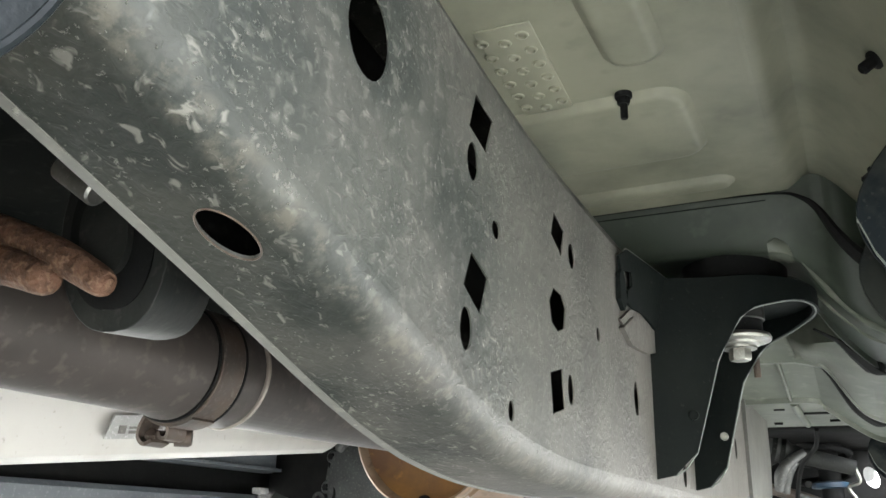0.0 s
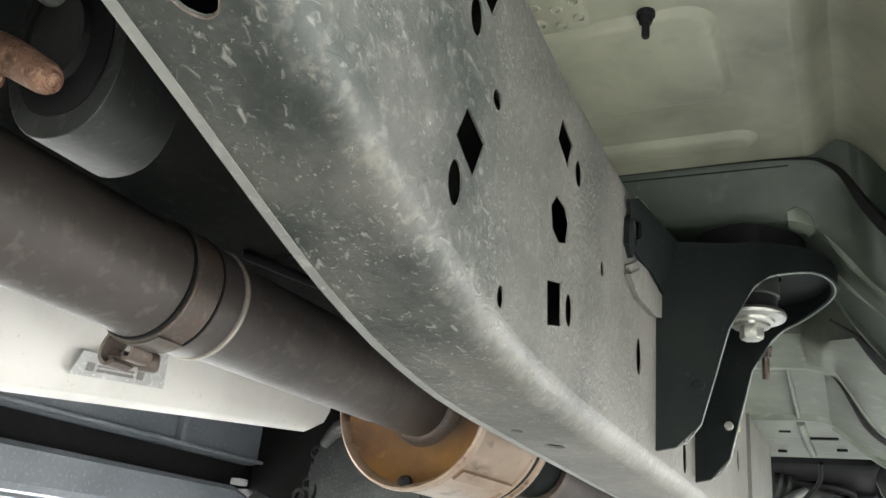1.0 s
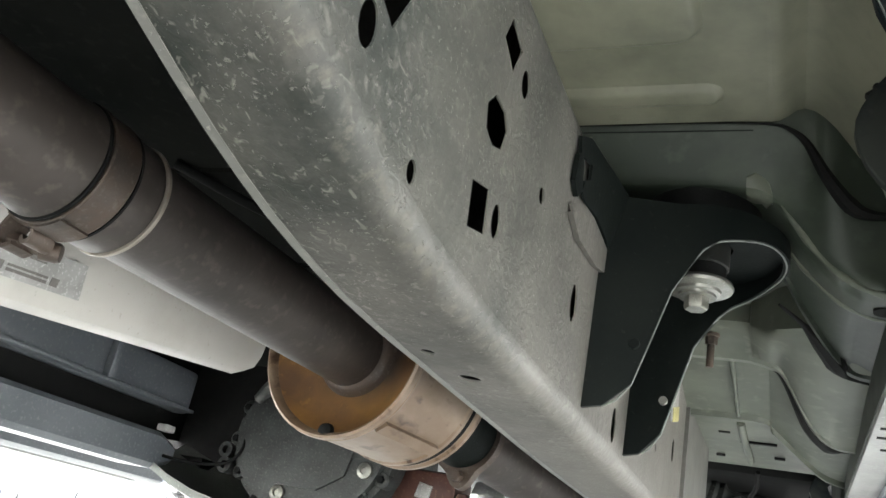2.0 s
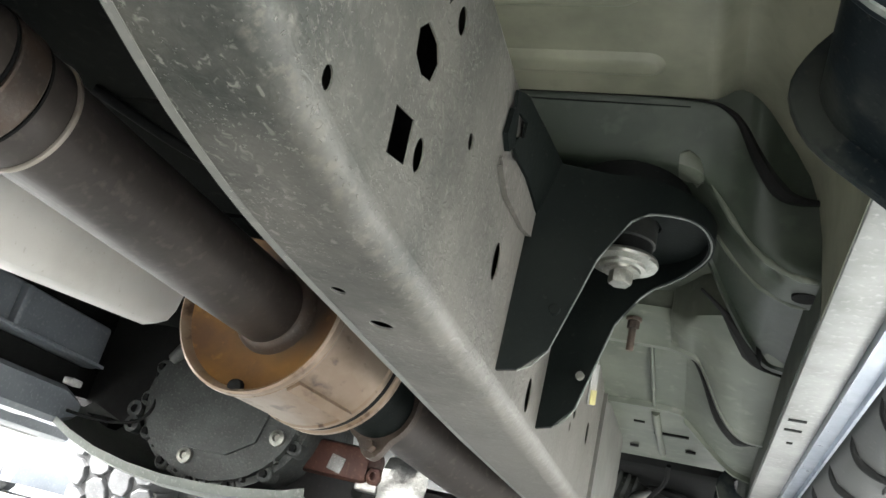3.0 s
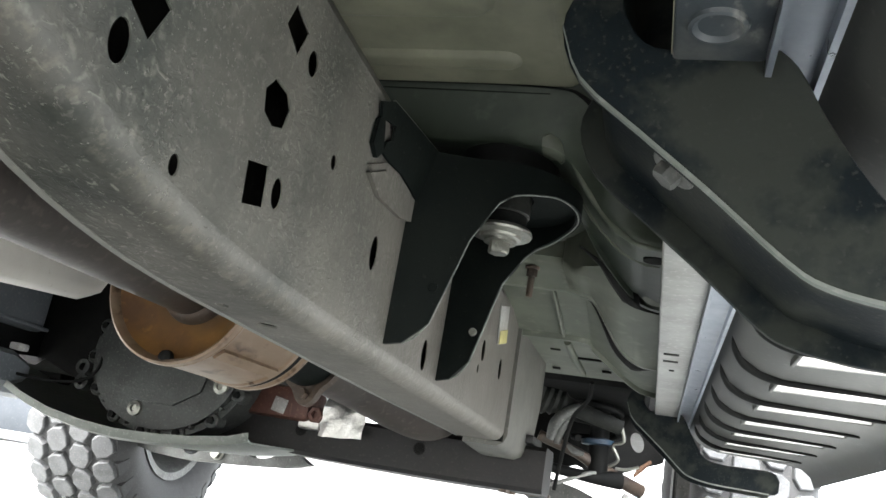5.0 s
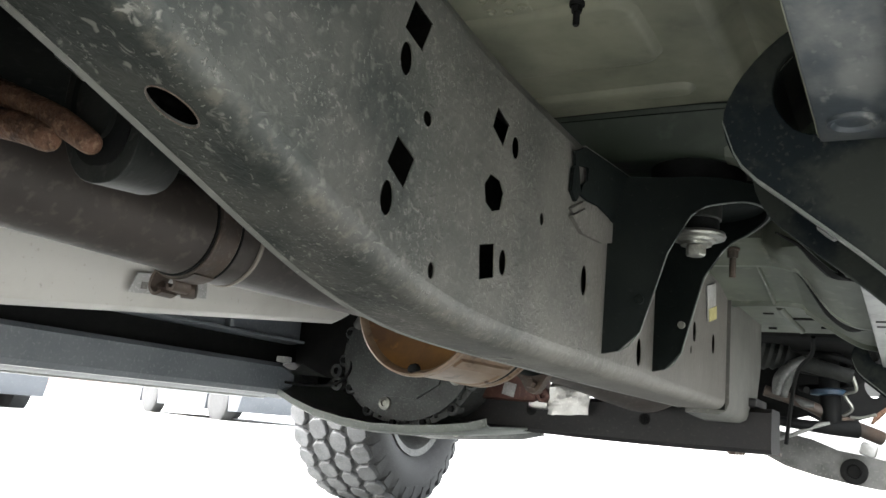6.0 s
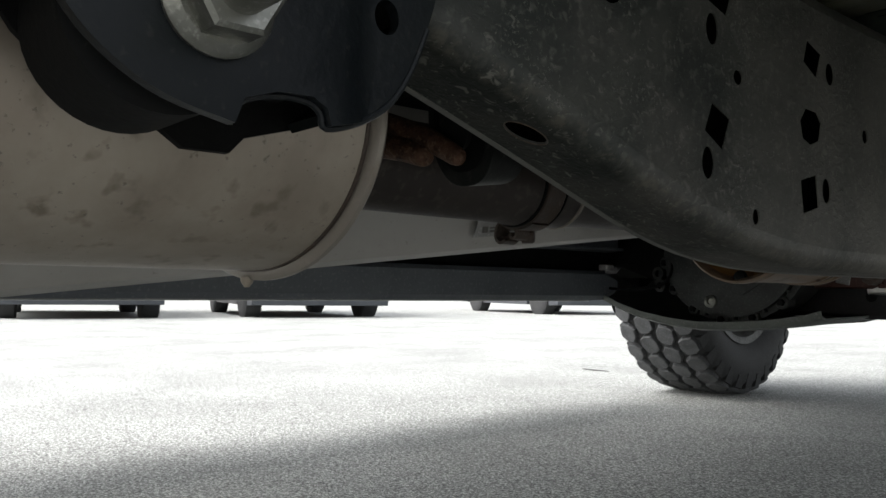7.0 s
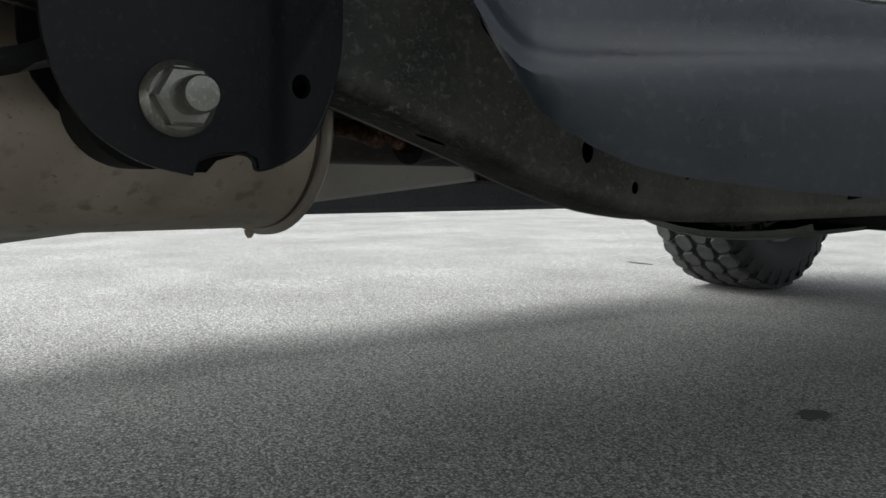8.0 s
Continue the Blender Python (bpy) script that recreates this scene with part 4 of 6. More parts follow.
    # black bars draw the seams, thickened where deep shade fills the corner
    for line, radii in (([(-0.06, 0.6842, 0.520), (0.0, 0.6838, 0.520), (0.06, 0.6838, 0.5198), (0.098, 0.6840, 0.5178), (0.111, 0.6852, 0.5135), (0.121, 0.6886, 0.505), (0.133, 0.692, 0.483), (0.147, 0.7025, 0.468), (0.160, 0.708, 0.464), (0.180, 0.709, 0.464)], [0.0006, 0.0007, 0.0006, 0.0009, 0.0016, 0.0026, 0.0042, 0.0056, 0.0036, 0.0012]),
                        ([(-0.05, 0.6865, 0.5158), (0.02, 0.6868, 0.5155), (0.088, 0.6868, 0.5150)], [0.0005, 0.0005, 0.0004]),
                        ([(0.105, 0.842, 0.4515), (0.122, 0.866, 0.445), (0.135, 0.888, 0.4375), (0.148, 0.916, 0.431), (0.158, 0.950, 0.431), (0.180, 0.966, 0.4285)], [0.001, 0.002, 0.006, 0.0085, 0.004, 0.0015]),
                        ([(-0.02, 1.029, 0.463), (0.06, 1.030, 0.4625), (0.094, 1.036, 0.4585), (0.110, 1.052, 0.451), (0.132, 1.108, 0.4205), (0.150, 1.144, 0.4105), (0.165, 1.152, 0.4095), (0.180, 1.156, 0.409)], [0.0015, 0.0022, 0.003, 0.0055, 0.0075, 0.0085, 0.0045, 0.002])):
        bm = bmesh.new()
        hose(bm, line, radii, 8)
        part("seam", bm, GAP, body, "dark bar for the lap seam and the shade in its gap")
    # drain hole of the cross sill
    bm = bmesh.new()
    turned(bm, (0.1715, 0.745, 0.4225), (0, 0, -1), [(0, 0.0085), (0.0092, 0.0085)], 20)
    part("drain_hole", bm, GAP, body)
    bm = bmesh.new()
    box(bm, (0.058, 1.115, 0.456), (0.004, 0.17, 0.008), 0.0015, (-7, 0, 0))
    part("floor_rib", bm, DUST, body)
    bm = bmesh.new()
    turned(bm, (0.055, 0.745, 0.495), (0, 0, -1), [(0, 0.040), (0.028, 0.039), (0.031, 0.034)], 28)
    part("mount_pad", bm, SOFT, body, "black rubber mount pad")
    # sill: sloping inner wall, flat lower face and folded bright flange
    bm = bmesh.new()
    rings(bm, [[(0.098, y, 0.5196), (0.104, y, 0.5206), (0.109, y, 0.5245), (0.114, y, 0.530), (0.119, y, 0.5325), (0.125, y, 0.531), (0.130, y, 0.5275), (0.138, y, 0.5205), (0.147, y, 0.5115), (0.157, y, 0.4995), (0.166, y, 0.484), (0.172, y, 0.464), (0.1755, y, 0.44), (0.1775, y, 0.40), (0.1775, y, 0.389), (0.1775, y, 0.387), (0.184, y, 0.387), (0.184, y, 0.6), (0.098, y, 0.6)] for y in (0.245, 0.4, 0.712)])
    part("inner_sill", bm, BODY, body)
    # wall in the darkened coating, so that it looks shaded
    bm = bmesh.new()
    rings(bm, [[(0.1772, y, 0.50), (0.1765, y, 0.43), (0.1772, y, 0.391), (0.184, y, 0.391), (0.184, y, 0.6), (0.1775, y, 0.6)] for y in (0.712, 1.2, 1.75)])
    part("sill_wall", bm, BODY_SHADED, body)
    for x, y, z in ((0.157, 0.478, 0.4995), (0.157, 0.622, 0.4995)):
        bm = bmesh.new()
        turned(bm, (x + 0.002, y, z), (-0.75, -0.2, -0.6), [(0, 0.0052), (0.003, 0.0052), (0.004, 0.003), (0.010, 0.003), (0.011, 0.002)], 16)
        part("clip", bm, SOFT, body, "black plastic clip")
    bm = bmesh.new()
    box(bm, (0.1935, 1.0975, 0.392), (0.0312, 1.305, 0.014), 0.002)
    part("sill_panel", bm, SILL, body, "dusty silver painted sill panel")
    bm = bmesh.new()
    box(bm, (0.1935, 0.344, 0.392), (0.0312, 0.199, 0.014), 0.002)
    part("sill_end", bm, MUD, body, "mud smeared end of the sill panel")
    bm = bmesh.new()
    rings(bm, [[(x, y, z) for x, z in ((0.2088, 0.379), (0.2110, 0.379), (0.2114, 0.3895), (0.2265, 0.3895), (0.2270, 0.3835), (0.2296, 0.3835), (0.2296, 0.397), (0.2088, 0.397))] for y in (0.245, 1.75)])
    part("sill_flange", bm, SILVER, body, "bright folded metal flange")
    for y in (0.938, 0.972, 1.02):
        bm = bmesh.new()
        box(bm, (0.190 if y < 1 else 0.192, y, 0.3848), (0.014 if y < 1 else 0.005, 0.006, 0.001))
        part("slot", bm, GAP, body)
    bm = bmesh.new()
    turned(bm, (0.192, 0.393, 0.3852), (0, 0, -1), [(0, 0.010), (0.0016, 0.0095), (0.002, 0.0082), (0.0005, 0.0065), (0.0005, 0.002)], 24)
    part("plug", bm, MUD, body, "dusty sill drain plug")
    # pressed pads and the dimpled strip of the rear floor
    def pad(x0, x1, y0, y1, radius, drop):
        """A shallow panel pressed down out of the floor, with rounded corners and sloping sides."""
        centres = [(x1 - radius, y1 - radius, 0), (x0 + radius, y1 - radius, 90), (x0 + radius, y0 + radius, 180), (x1 - radius, y0 + radius, 270)]
        bm = bmesh.new()
        rings(bm, [[(cx + (radius - inset) * math.cos(radians(a0 + a)), cy + (radius - inset) * math.sin(radians(a0 + a)), z) for cx, cy, a0 in centres for a in range(0, 91, 15)] for inset, z in ((0.0, 0.5205), (0.0015, 0.5196), (0.004, 0.5196 - drop * 0.7), (0.006, 0.5196 - drop * 0.95), (0.0085, 0.5196 - drop))])
        return bm

    for x0, x1, y0, y1, radius, drop in ((-0.095, 0.066, 0.500, 0.596, 0.019, 0.0045), (-0.095, 0.073, 0.637, 0.662, 0.012, 0.0035), (0.030, 0.064, 0.330, 0.472, 0.014, 0.0035)):
        part("pressed_pad", pad(x0, x1, y0, y1, radius, drop), BODY, body)
    bm = bmesh.new()
    box(bm, (-0.012, 0.47, 0.5205), (0.03, 0.12, 0.003), 0.001, (0, 0, 4))
    strip = part("strip", bm, BODY, body)
    for i in range(8):
        for k in range(3):
            bm = bmesh.new()
            turned(bm, (-0.022 + 0.011 * k - 0.0006 * i, 0.42 + 0.0145 * i + 0.004 * (k % 2), 0.5192), (0, 0, -1), [(0, 0.0038), (0.0010, 0.0034), (0.0013, 0.0026), (-0.0004, 0.0018), (-0.0004, 0.0005)], 12)
            part("dimple", bm, BODY, strip)
    bolt("stud", (0.031, 0.501, 0.52), (0, 0, -1), 0.0066, body, washer=0.005, mat=SOFT, head=0.004, shank=0.009, shank_r=0.0022)
    bolt("stud", (0.043, 0.98, 0.469), (0, 0, -1), 0.010, body, washer=0.0075, mat=CLAMP, head=0.008, shank=0.022, shank_r=0.0036)
    return body


build_body()


# ---- side step ----
STEP_LINE = [(0.231, 0.400), (0.236, 0.388), (0.246, 0.376), (0.262, 0.368), (0.28, 0.364), (0.33, 0.362), (0.385, 0.360), (0.405, 0.356), (0.418, 0.346), (0.424, 0.33)]


def build_step():
    step = thing("side_step", (0.33, 0.9, 0.35), "dusty black plastic side step with open slots", "side step")
    slots = [0.304 + 0.123 * i for i in range(11)]

    def slant(y):
        """Outer limit of the board, which is cut on the slant at its rear corner."""
        return 0.221 + (y - 0.066) * 0.695

    def strip(bm, line, y0, y1):
        up = [(x, z + 0.004) for x, z in line[::-1]]
        stations = [y0] + [y for y in (0.10, 0.13, 0.16, 0.19, 0.22, 0.25, 0.28, 0.31) if y0 < y < y1] + [y1]
        rings(bm, [[(x, y, z) if x <= slant(y) else (slant(y), y, max(z, 0.366)) for x, z in line + up] for y in stations])

    bm = bmesh.new()
    y = 0.094
    for s in slots + [None]:
        end = 1.585 if s is None else s - 0.030
        strip(bm, STEP_LINE, y, end)
        if s is not None:
            strip(bm, STEP_LINE[:5], s - 0.030, s + 0.012)
            strip(bm, STEP_LINE[6:], s - 0.030, s + 0.012)
            y = s + 0.012
    part("board", bm, PLASTIC, step, sharp=50)
    for s in slots:
        # pale colour paints the sky light that falls on the slot's far wall
        bm = bmesh.new()
        box(bm, (0.332, s + 0.0098, 0.3660), (0.108, 0.003, 0.010), 0.001)
        part("slot_wall", bm, SILL, step, "slot wall, coloured pale for the sky light on it")
        for x in (0.2765, 0.3875):
            bm = bmesh.new()
            box(bm, (x, s - 0.009, 0.3645), (0.003, 0.044, 0.009), 0.001)
            part("slot_end", bm, PLASTIC, step)
        # black bar drawn for the shade under the louvre's lip
        bm = bmesh.new()
        hose(bm, [(0.2365, s - 0.070, 0.3885), (0.2405, s - 0.054, 0.3815), (0.250, s - 0.041, 0.373), (0.265, s - 0.034, 0.3665), (0.285, s - 0.0325, 0.3625), (0.34, s - 0.0325, 0.3610), (0.392, s - 0.0325, 0.3585)], [0.0010, 0.0034, 0.0050, 0.0048, 0.0034, 0.0028, 0.0018], 12, 5)
        part("louvre_shade", bm, SOFT, step, sharp=60)
    # moulded end cap along the slant: a rounded ridge over a face that falls away below, and a top that leans back
    along, out_dir, base = Vector((0.571, 0.821, 0)), Vector((0.821, -0.571, 0)), Vector((0.2522, 0.0668, 0))
    bm = bmesh.new()
    loops = []
    for u, zr, zl in ((0.0060, 0.3800, 0.3745), (0.0090, 0.3752, 0.3690), (0.0120, 0.3708, 0.3640), (0.0160, 0.3668, 0.3580), (0.0205, 0.3645, 0.3520), (0.0260, 0.3638, 0.3478), (0.0330, 0.3636, 0.3438), (0.0420, 0.3636, 0.3400), (0.0520, 0.3638, 0.3376), (0.0755, 0.3640, 0.3348), (0.0965, 0.3635, 0.3332), (0.14, 0.3630, 0.3325), (0.22, 0.3625, 0.3330), (0.30, 0.3620, 0.3380)):
        top = min(0.404, zr + float(np.interp(u, [0.03, 0.065, 0.11, 0.3], [0.034, 0.020, 0.0125, 0.0115])))
        p = base + along * u
        loops.append([p + out_dir * o + Vector((0, 0, z)) for o, z in ((-0.004, zl), (-0.0008, zl + 0.35 * (zr - zl)), (0.0, zr - 0.0060), (-0.0006, zr - 0.0032), (-0.0020, zr - 0.0012), (-0.0042, zr + 0.0006), (-0.0068, zr + 0.0028), (-0.0090, zr + 0.0062), (-0.0096, min(zr + 0.0095, top - 0.003)), (-0.0112, top - 0.002), (-0.0145, top), (-0.034, top), (-0.030, zl + 0.010), (-0.008, zl + 0.001))])
    rings(bm, loops)
    part("end_cap", bm, STEP_SKYTINT, step, "black end cap with a rounded ridge, tinted blue-grey for sky reflection", sharp=60)
    return step


build_step()

ARM_LOW = [(0.188, 0.447), (0.172, 0.4425), (0.156, 0.431), (0.143, 0.4145), (0.138, 0.397), (0.1468, 0.3755), (0.169, 0.356), (0.193, 0.336), (0.219, 0.313), (0.231, 0.306), (0.249, 0.302), (0.271, 0.300), (0.335, 0.2985), (0.347, 0.303)]
ARM_HIGH = [(0.348, 0.318), (0.338, 0.329), (0.30, 0.3295), (0.272, 0.3295), (0.253, 0.333), (0.243, 0.342), (0.229, 0.365), (0.220, 0.383), (0.210, 0.3915), (0.195, 0.391), (0.179, 0.389), (0.168, 0.392), (0.1605, 0.403), (0.1595, 0.414), (0.164, 0.425), (0.175, 0.431), (0.188, 0.433)]


def build_arm():
    arm = thing("step_bracket", (0.2, 0.45, 0.30), "black powder coated S-shaped steel bracket of the side step", "bracket", "brackets of the side step")
    low = [(p.x, p.z) for run in (ARM_LOW[:7], ARM_LOW[7:]) for p in smooth_path([(x, 0, z) for x, z in run], 3)]
    high = [(p.x, p.z) for p in smooth_path([(x, 0, z) for x, z in ARM_HIGH], 3)]
    # a channel: two side flanges, and a web that lies deeper between them
    inset = []
    for k, (x, z) in enumerate(low):
        (ax, az), (bx, bz) = low[max(k - 1, 0)], low[min(k + 1, len(low) - 1)]
        d = Vector((bx - ax, bz - az)).normalized()
        depth = 0.011 * float(np.interp(k, [0, 6, len(low) - 12, len(low) - 1], [0.3, 1, 1, 0.3]))
        inset.append((x - d.y * depth, z + d.x * depth))
    for name, loop, y, deep in (("side_flange", low, 0.415, 0.0045), ("side_flange", low, 0.4985, 0.0045), ("web", inset, 0.4190, 0.0800)):
        bm = bmesh.new()
        plate(bm, loop + high, [], deep, lambda u, v, d: (u, y + d, v))
        ob = part(name, bm, STEP_BLACK, arm, sharp=60)
        bev = ob.modifiers.new("bevel", "BEVEL")
        bev.width, bev.segments, bev.limit_method, bev.angle_limit = 0.0015, 2, "ANGLE", radians(60)
    bm = bmesh.new()
    box(bm, (0.196, 0.51, 0.43), (0.036, 0.14, 0.006), 0.002)
    part("foot", bm, STEP_BLACK, arm)
    bolt("bolt", (0.194, 0.539, 0.427), (0, 0, -1), 0.013, arm, washer=0.0125, head=0.007)
    bolt("bolt", (0.1828, 0.4476, 0.3588), (-0.64, 0, -0.768), 0.0100, arm, washer=0.0098, mat=CAST, head=0.0050)
    # worn pale lower edge of the bracket's rear face
    bm = bmesh.new()
    edge = smooth_path([(x, 0.4152, z + 0.0005) for x, z in ARM_LOW[4:-1]], 3)
    rings(bm, [[p + Vector((0, -0.0006, 0.0012)), p + Vector((0, -0.0008, -0.0004)), p + Vector((0, 0.0012, -0.0008)), p + Vector((0, 0.0012, 0.0012))] for p in edge])
    part("worn_edge", bm, SKID, arm, "pale worn metal edge")
    return arm


arm = build_arm()
copy_thing(arm, Matrix.Translation((0.2, 1.42, 0.30)))


# ---- exhaust ----
def build_muffler():
    muffler = thing("muffler", (-0.19, 0.0, 0.29), "dusty aluminised oval muffler with a rusty folded rim", "muffler")
    cx, cz, rx, rz = -0.19, 0.370, 0.112, 0.0742

    def loop(y, grow):
        return [(cx + (rx + grow) * math.copysign(abs(math.cos(a)) ** 0.97, math.cos(a)), y, cz + (rz + grow) * math.copysign(abs(math.sin(a)) ** 0.97, math.sin(a))) for a in (2 * math.pi * i / 64 for i in range(64))]

    bm = bmesh.new()
    rings(bm, [loop(y + 0.005, g) for y, g in ((-0.55, 0), (-0.035, 0), (-0.033, -0.001), (-0.03, -0.001), (-0.028, 0), (0.1945, 0))])
    part("shell", bm, MUFFLER, muffler)
    bm = bmesh.new()
    rings(bm, [loop(y + 0.0105, g) for y, g in ((0.1905, -0.003), (0.1915, 0.0005), (0.1922, 0.0040), (0.1938, 0.0054), (0.1965, 0.0054), (0.1988, 0.003), (0.1996, -0.003), (0.1985, -0.008), (0.197, -0.06))])
    part("rim", bm, RIMM, muffler, "rust edged folded end rim")
    bm = bmesh.new()
    rings(bm, [loop(y + 0.0105, g) for y, g in ((0.1886, -0.001), (0.1890, 0.0006), (0.1908, 0.0007), (0.1912, -0.001))])
    part("groove", bm, CLAMP, muffler, "rusty groove behind the rim")
    bm = bmesh.new()
    strap(bm, [(-0.097, 0.130, 0.4135), (-0.095, 0.165, 0.4125), (-0.093, 0.193, 0.4135), (-0.092, 0.212, 0.418)], (0.7, 0, -0.7), 0.016, 0.003)
    part("mounting_tab", bm, MUFFLER, muffler)
    bm = bmesh.new()
    turned(bm, (-0.204, 0.2035, 0.2925), (0, 0, -1), [(0, 0.004), (0.003, 0.0035), (0.006, 0.0015)], 12)
    part("drip", bm, MUFFLER, muffler)
    return muffler


build_muffler()


PIPE_X, PIPE_Z = -0.262, 0.3785


def build_pipe():
    pipe = thing("exhaust_pipe", (PIPE_X, 0.5, 0.34), "brown oxidised exhaust pipe joined by a band clamp", "exhaust pipe")
    bm = bmesh.new()
    turned(bm, (PIPE_X, 0.20, PIPE_Z + 0.002), (0, 1, -0.006), [(0, 0.0355), (0.270, 0.0355), (0.273, 0.0370), (0.280, 0.0370), (0.281, 0.0355)], 48)
    part("rear_pipe", bm, PIPE, pipe)
    bm = bmesh.new()
    turned(bm, (PIPE_X, 0.498, PIPE_Z), (0, 1, 0.016), [(0, 0.035), (0.001, 0.0368), (0.028, 0.0368), (0.031, 0.0345), (0.365, 0.0345)], 48)
    part("front_pipe", bm, PIPE, pipe)
    bm = bmesh.new()
    turned(bm, (PIPE_X, 0.4805, PIPE_Z), (0, 1, 0), [(0, 0.036), (0.0004, 0.0382), (0.0016, 0.0390), (0.003, 0.0386), (0.0195, 0.0386), (0.021, 0.0390), (0.0222, 0.0382), (0.0226, 0.036)], 56)
    clamp = part("band_clamp", bm, CLAMP, pipe, "dark rusty band clamp")
    # two dark rings paint in the shade of the clamp's grooves
    for y in (0.4785, 0.5045):
        bm = bmesh.new()
        turned(bm, (PIPE_X, y - 0.0012, PIPE_Z), (0, 1, 0), [(0, 0.036), (0.0003, 0.0382), (0.0021, 0.0382), (0.0024, 0.036)], 56)
        part("dark_groove_ring", bm, GAP, clamp, "dark ring painted for the shade in the clamp groove")
    bm = bmesh.new()
    turned(bm, (PIPE_X, 0.5275, PIPE_Z + 0.0006), (0, 1, 0), [(0, 0.0355), (0.0006, 0.0376), (0.002, 0.0379), (0.0034, 0.0374), (0.004, 0.0355)], 56)
    part("weld", bm, RIMM, pipe, "pale rusty weld bead")
    # the lapped end of the band, its two folded ears and the bolt that draws them together
    bm = bmesh.new()
    lap = [(PIPE_X + 0.0395 * math.sin(a), 0.4918, PIPE_Z - 0.0395 * math.cos(a)) for a in (radians(x) for x in range(-38, 27, 8))]
    strap(bm, lap, (0, 1, 0), 0.0205, 0.0016)
    part("band_lap", bm, CLAMP, clamp)
    bm = bmesh.new()
    strap(bm, [lap[0], (-0.291, 0.492, 0.340), (-0.2925, 0.493, 0.333), (-0.288, 0.494, 0.3285), (-0.282, 0.495, 0.331)], (0, 1, 0), 0.016, 0.0025)
    part("clamp_ear", bm, CLAMP, clamp)
    bm = bmesh.new()
    strap(bm, [(-0.268, 0.493, 0.3395), (-0.268, 0.494, 0.336), (-0.2705, 0.495, 0.3325), (-0.276, 0.496, 0.3325), (-0.279, 0.497, 0.3365)], (0, 1, 0), 0.016, 0.0025)
    part("clamp_ear", bm, CLAMP, clamp)
    bolt("bolt", (-0.294, 0.494, 0.3345), (1, 0.75, 0), 0.010, clamp, mat=CLAMP, head=0.006, shank=0.020, shank_r=0.004)
    bm = bmesh.new()
    turned(bm, (-0.279, 0.505, 0.3345), (1, 0.75, 0), [(0, 0.0062), (0.009, 0.0062), (0.011, 0.005)], 18)
    part("nut", bm, CLAMP, clamp)
    return pipe


build_pipe()


def build_cat():
    cat = thing("catalytic_converter", (-0.255, 0.95, 0.30), "tan heat-stained catalytic converter with an orange rusty end cone", "converter")
    c = Vector((-0.262, 0.832, 0.384))
    d = Vector((0.12, 1, 0.0))
    bm = bmesh.new()
    turned(bm, c, d, [(0.024, 0.034), (0.0225, 0.042), (0.019, 0.056), (0.013, 0.069), (0.006, 0.0775), (0.004, 0.0795)], 56, False)
    part("end_plate", bm, RUST, cat, "dished end plate, orange with rust and dark round the inlet")
    bm = bmesh.new()
    turned(bm, c, d, [(0.006, 0.0785), (0.001, 0.0800), (-0.0025, 0.0815), (-0.0045, 0.0838), (-0.003, 0.0860), (0.001, 0.0866), (0.005, 0.0856)], 56, False)
    part("rolled_rim", bm, TAN, cat, "tan rolled rim")
    bm = bmesh.new()
    turned(bm, c, d, [(0.012, 0.034), (0.014, 0.0375), (0.018, 0.0405), (0.023, 0.0425)], 40)
    part("weld_ring", bm, CLAMP, cat, "dark weld round the inlet")
    bm = bmesh.new()
    turned(bm, c, d, [(0.0, 0.0845), (0.005, 0.0865), (0.01, 0.0845), (0.106, 0.0845), (0.108, 0.0865), (0.113, 0.0865), (0.115, 0.084), (0.127, 0.084), (0.129, 0.0865), (0.134, 0.0865), (0.138, 0.080), (0.139, 0.054)], 64, False)
    part("shell", bm, TAN, cat)
    bm = bmesh.new()
    turned(bm, c, d, [(0.1165, 0.0838), (0.117, 0.0846), (0.123, 0.0846), (0.1235, 0.0838)], 56, False)
    part("dark_groove_ring", bm, GAP, cat, "dark soot in the shell joint")
    f = Vector((-0.226, 1.080, 0.362))
    e = c + d.normalized() * 0.138
    bm = bmesh.new()
    hose(bm, [e, e.lerp(f, 0.3), e.lerp(f, 0.65), f], [0.062, 0.050, 0.044, 0.041], 40)
    part("front_cone", bm, BLACK, cat, "sooty front cone")
    bm = bmesh.new()
    fd, fu, fv = frame_of((0.25, 1, -0.1))
    ring = []
    for i in range(60):
        a = 2 * math.pi * i / 60
        k = 0.047 + 0.016 * max(0, math.cos(3 * (a - radians(35)))) ** 2
        ring.append((k * math.cos(a), k * math.sin(a)))
    plate(bm, ring, [], 0.010, lambda u, v, t: f + fu * u + fv * v + fd * t)
    flange = part("flange", bm, CLAMP, cat, "three-lobed rusty flange")
    for a in (35, 155, 275):
        u = fu * math.cos(radians(a)) + fv * math.sin(radians(a))
        bolt("bolt", f + u * 0.050, -fd, 0.012, flange, mat=CLAMP, head=0.008)
    bm = bmesh.new()
    hose(bm, [f, f + fd * 0.05, Vector((-0.200, 1.19, 0.352)), Vector((-0.165, 1.255, 0.338)), Vector((-0.130, 1.295, 0.332)), Vector((-0.110, 1.31, 0.355)), Vector((-0.105, 1.315, 0.42))], 0.0385, 28)
    part("down_pipe", bm, PIPE, cat)
    bm = bmesh.new()
    q = [c + d.normalized() * t + Vector((0.052, -0.006, -0.0685)) for t in (0.008, 0.04, 0.07, 0.104)]
    strap(bm, q, (0.8, 0, 0.6), 0.012, 0.004)
    part("seam_strip", bm, TAN, cat)
    bm = bmesh.new()
    turned(bm, c + Vector((0.0, 0.004, -0.0785)), (0, -1, 0), [(0, 0.0075), (0.005, 0.0065), (0.007, 0.0035)], 12)
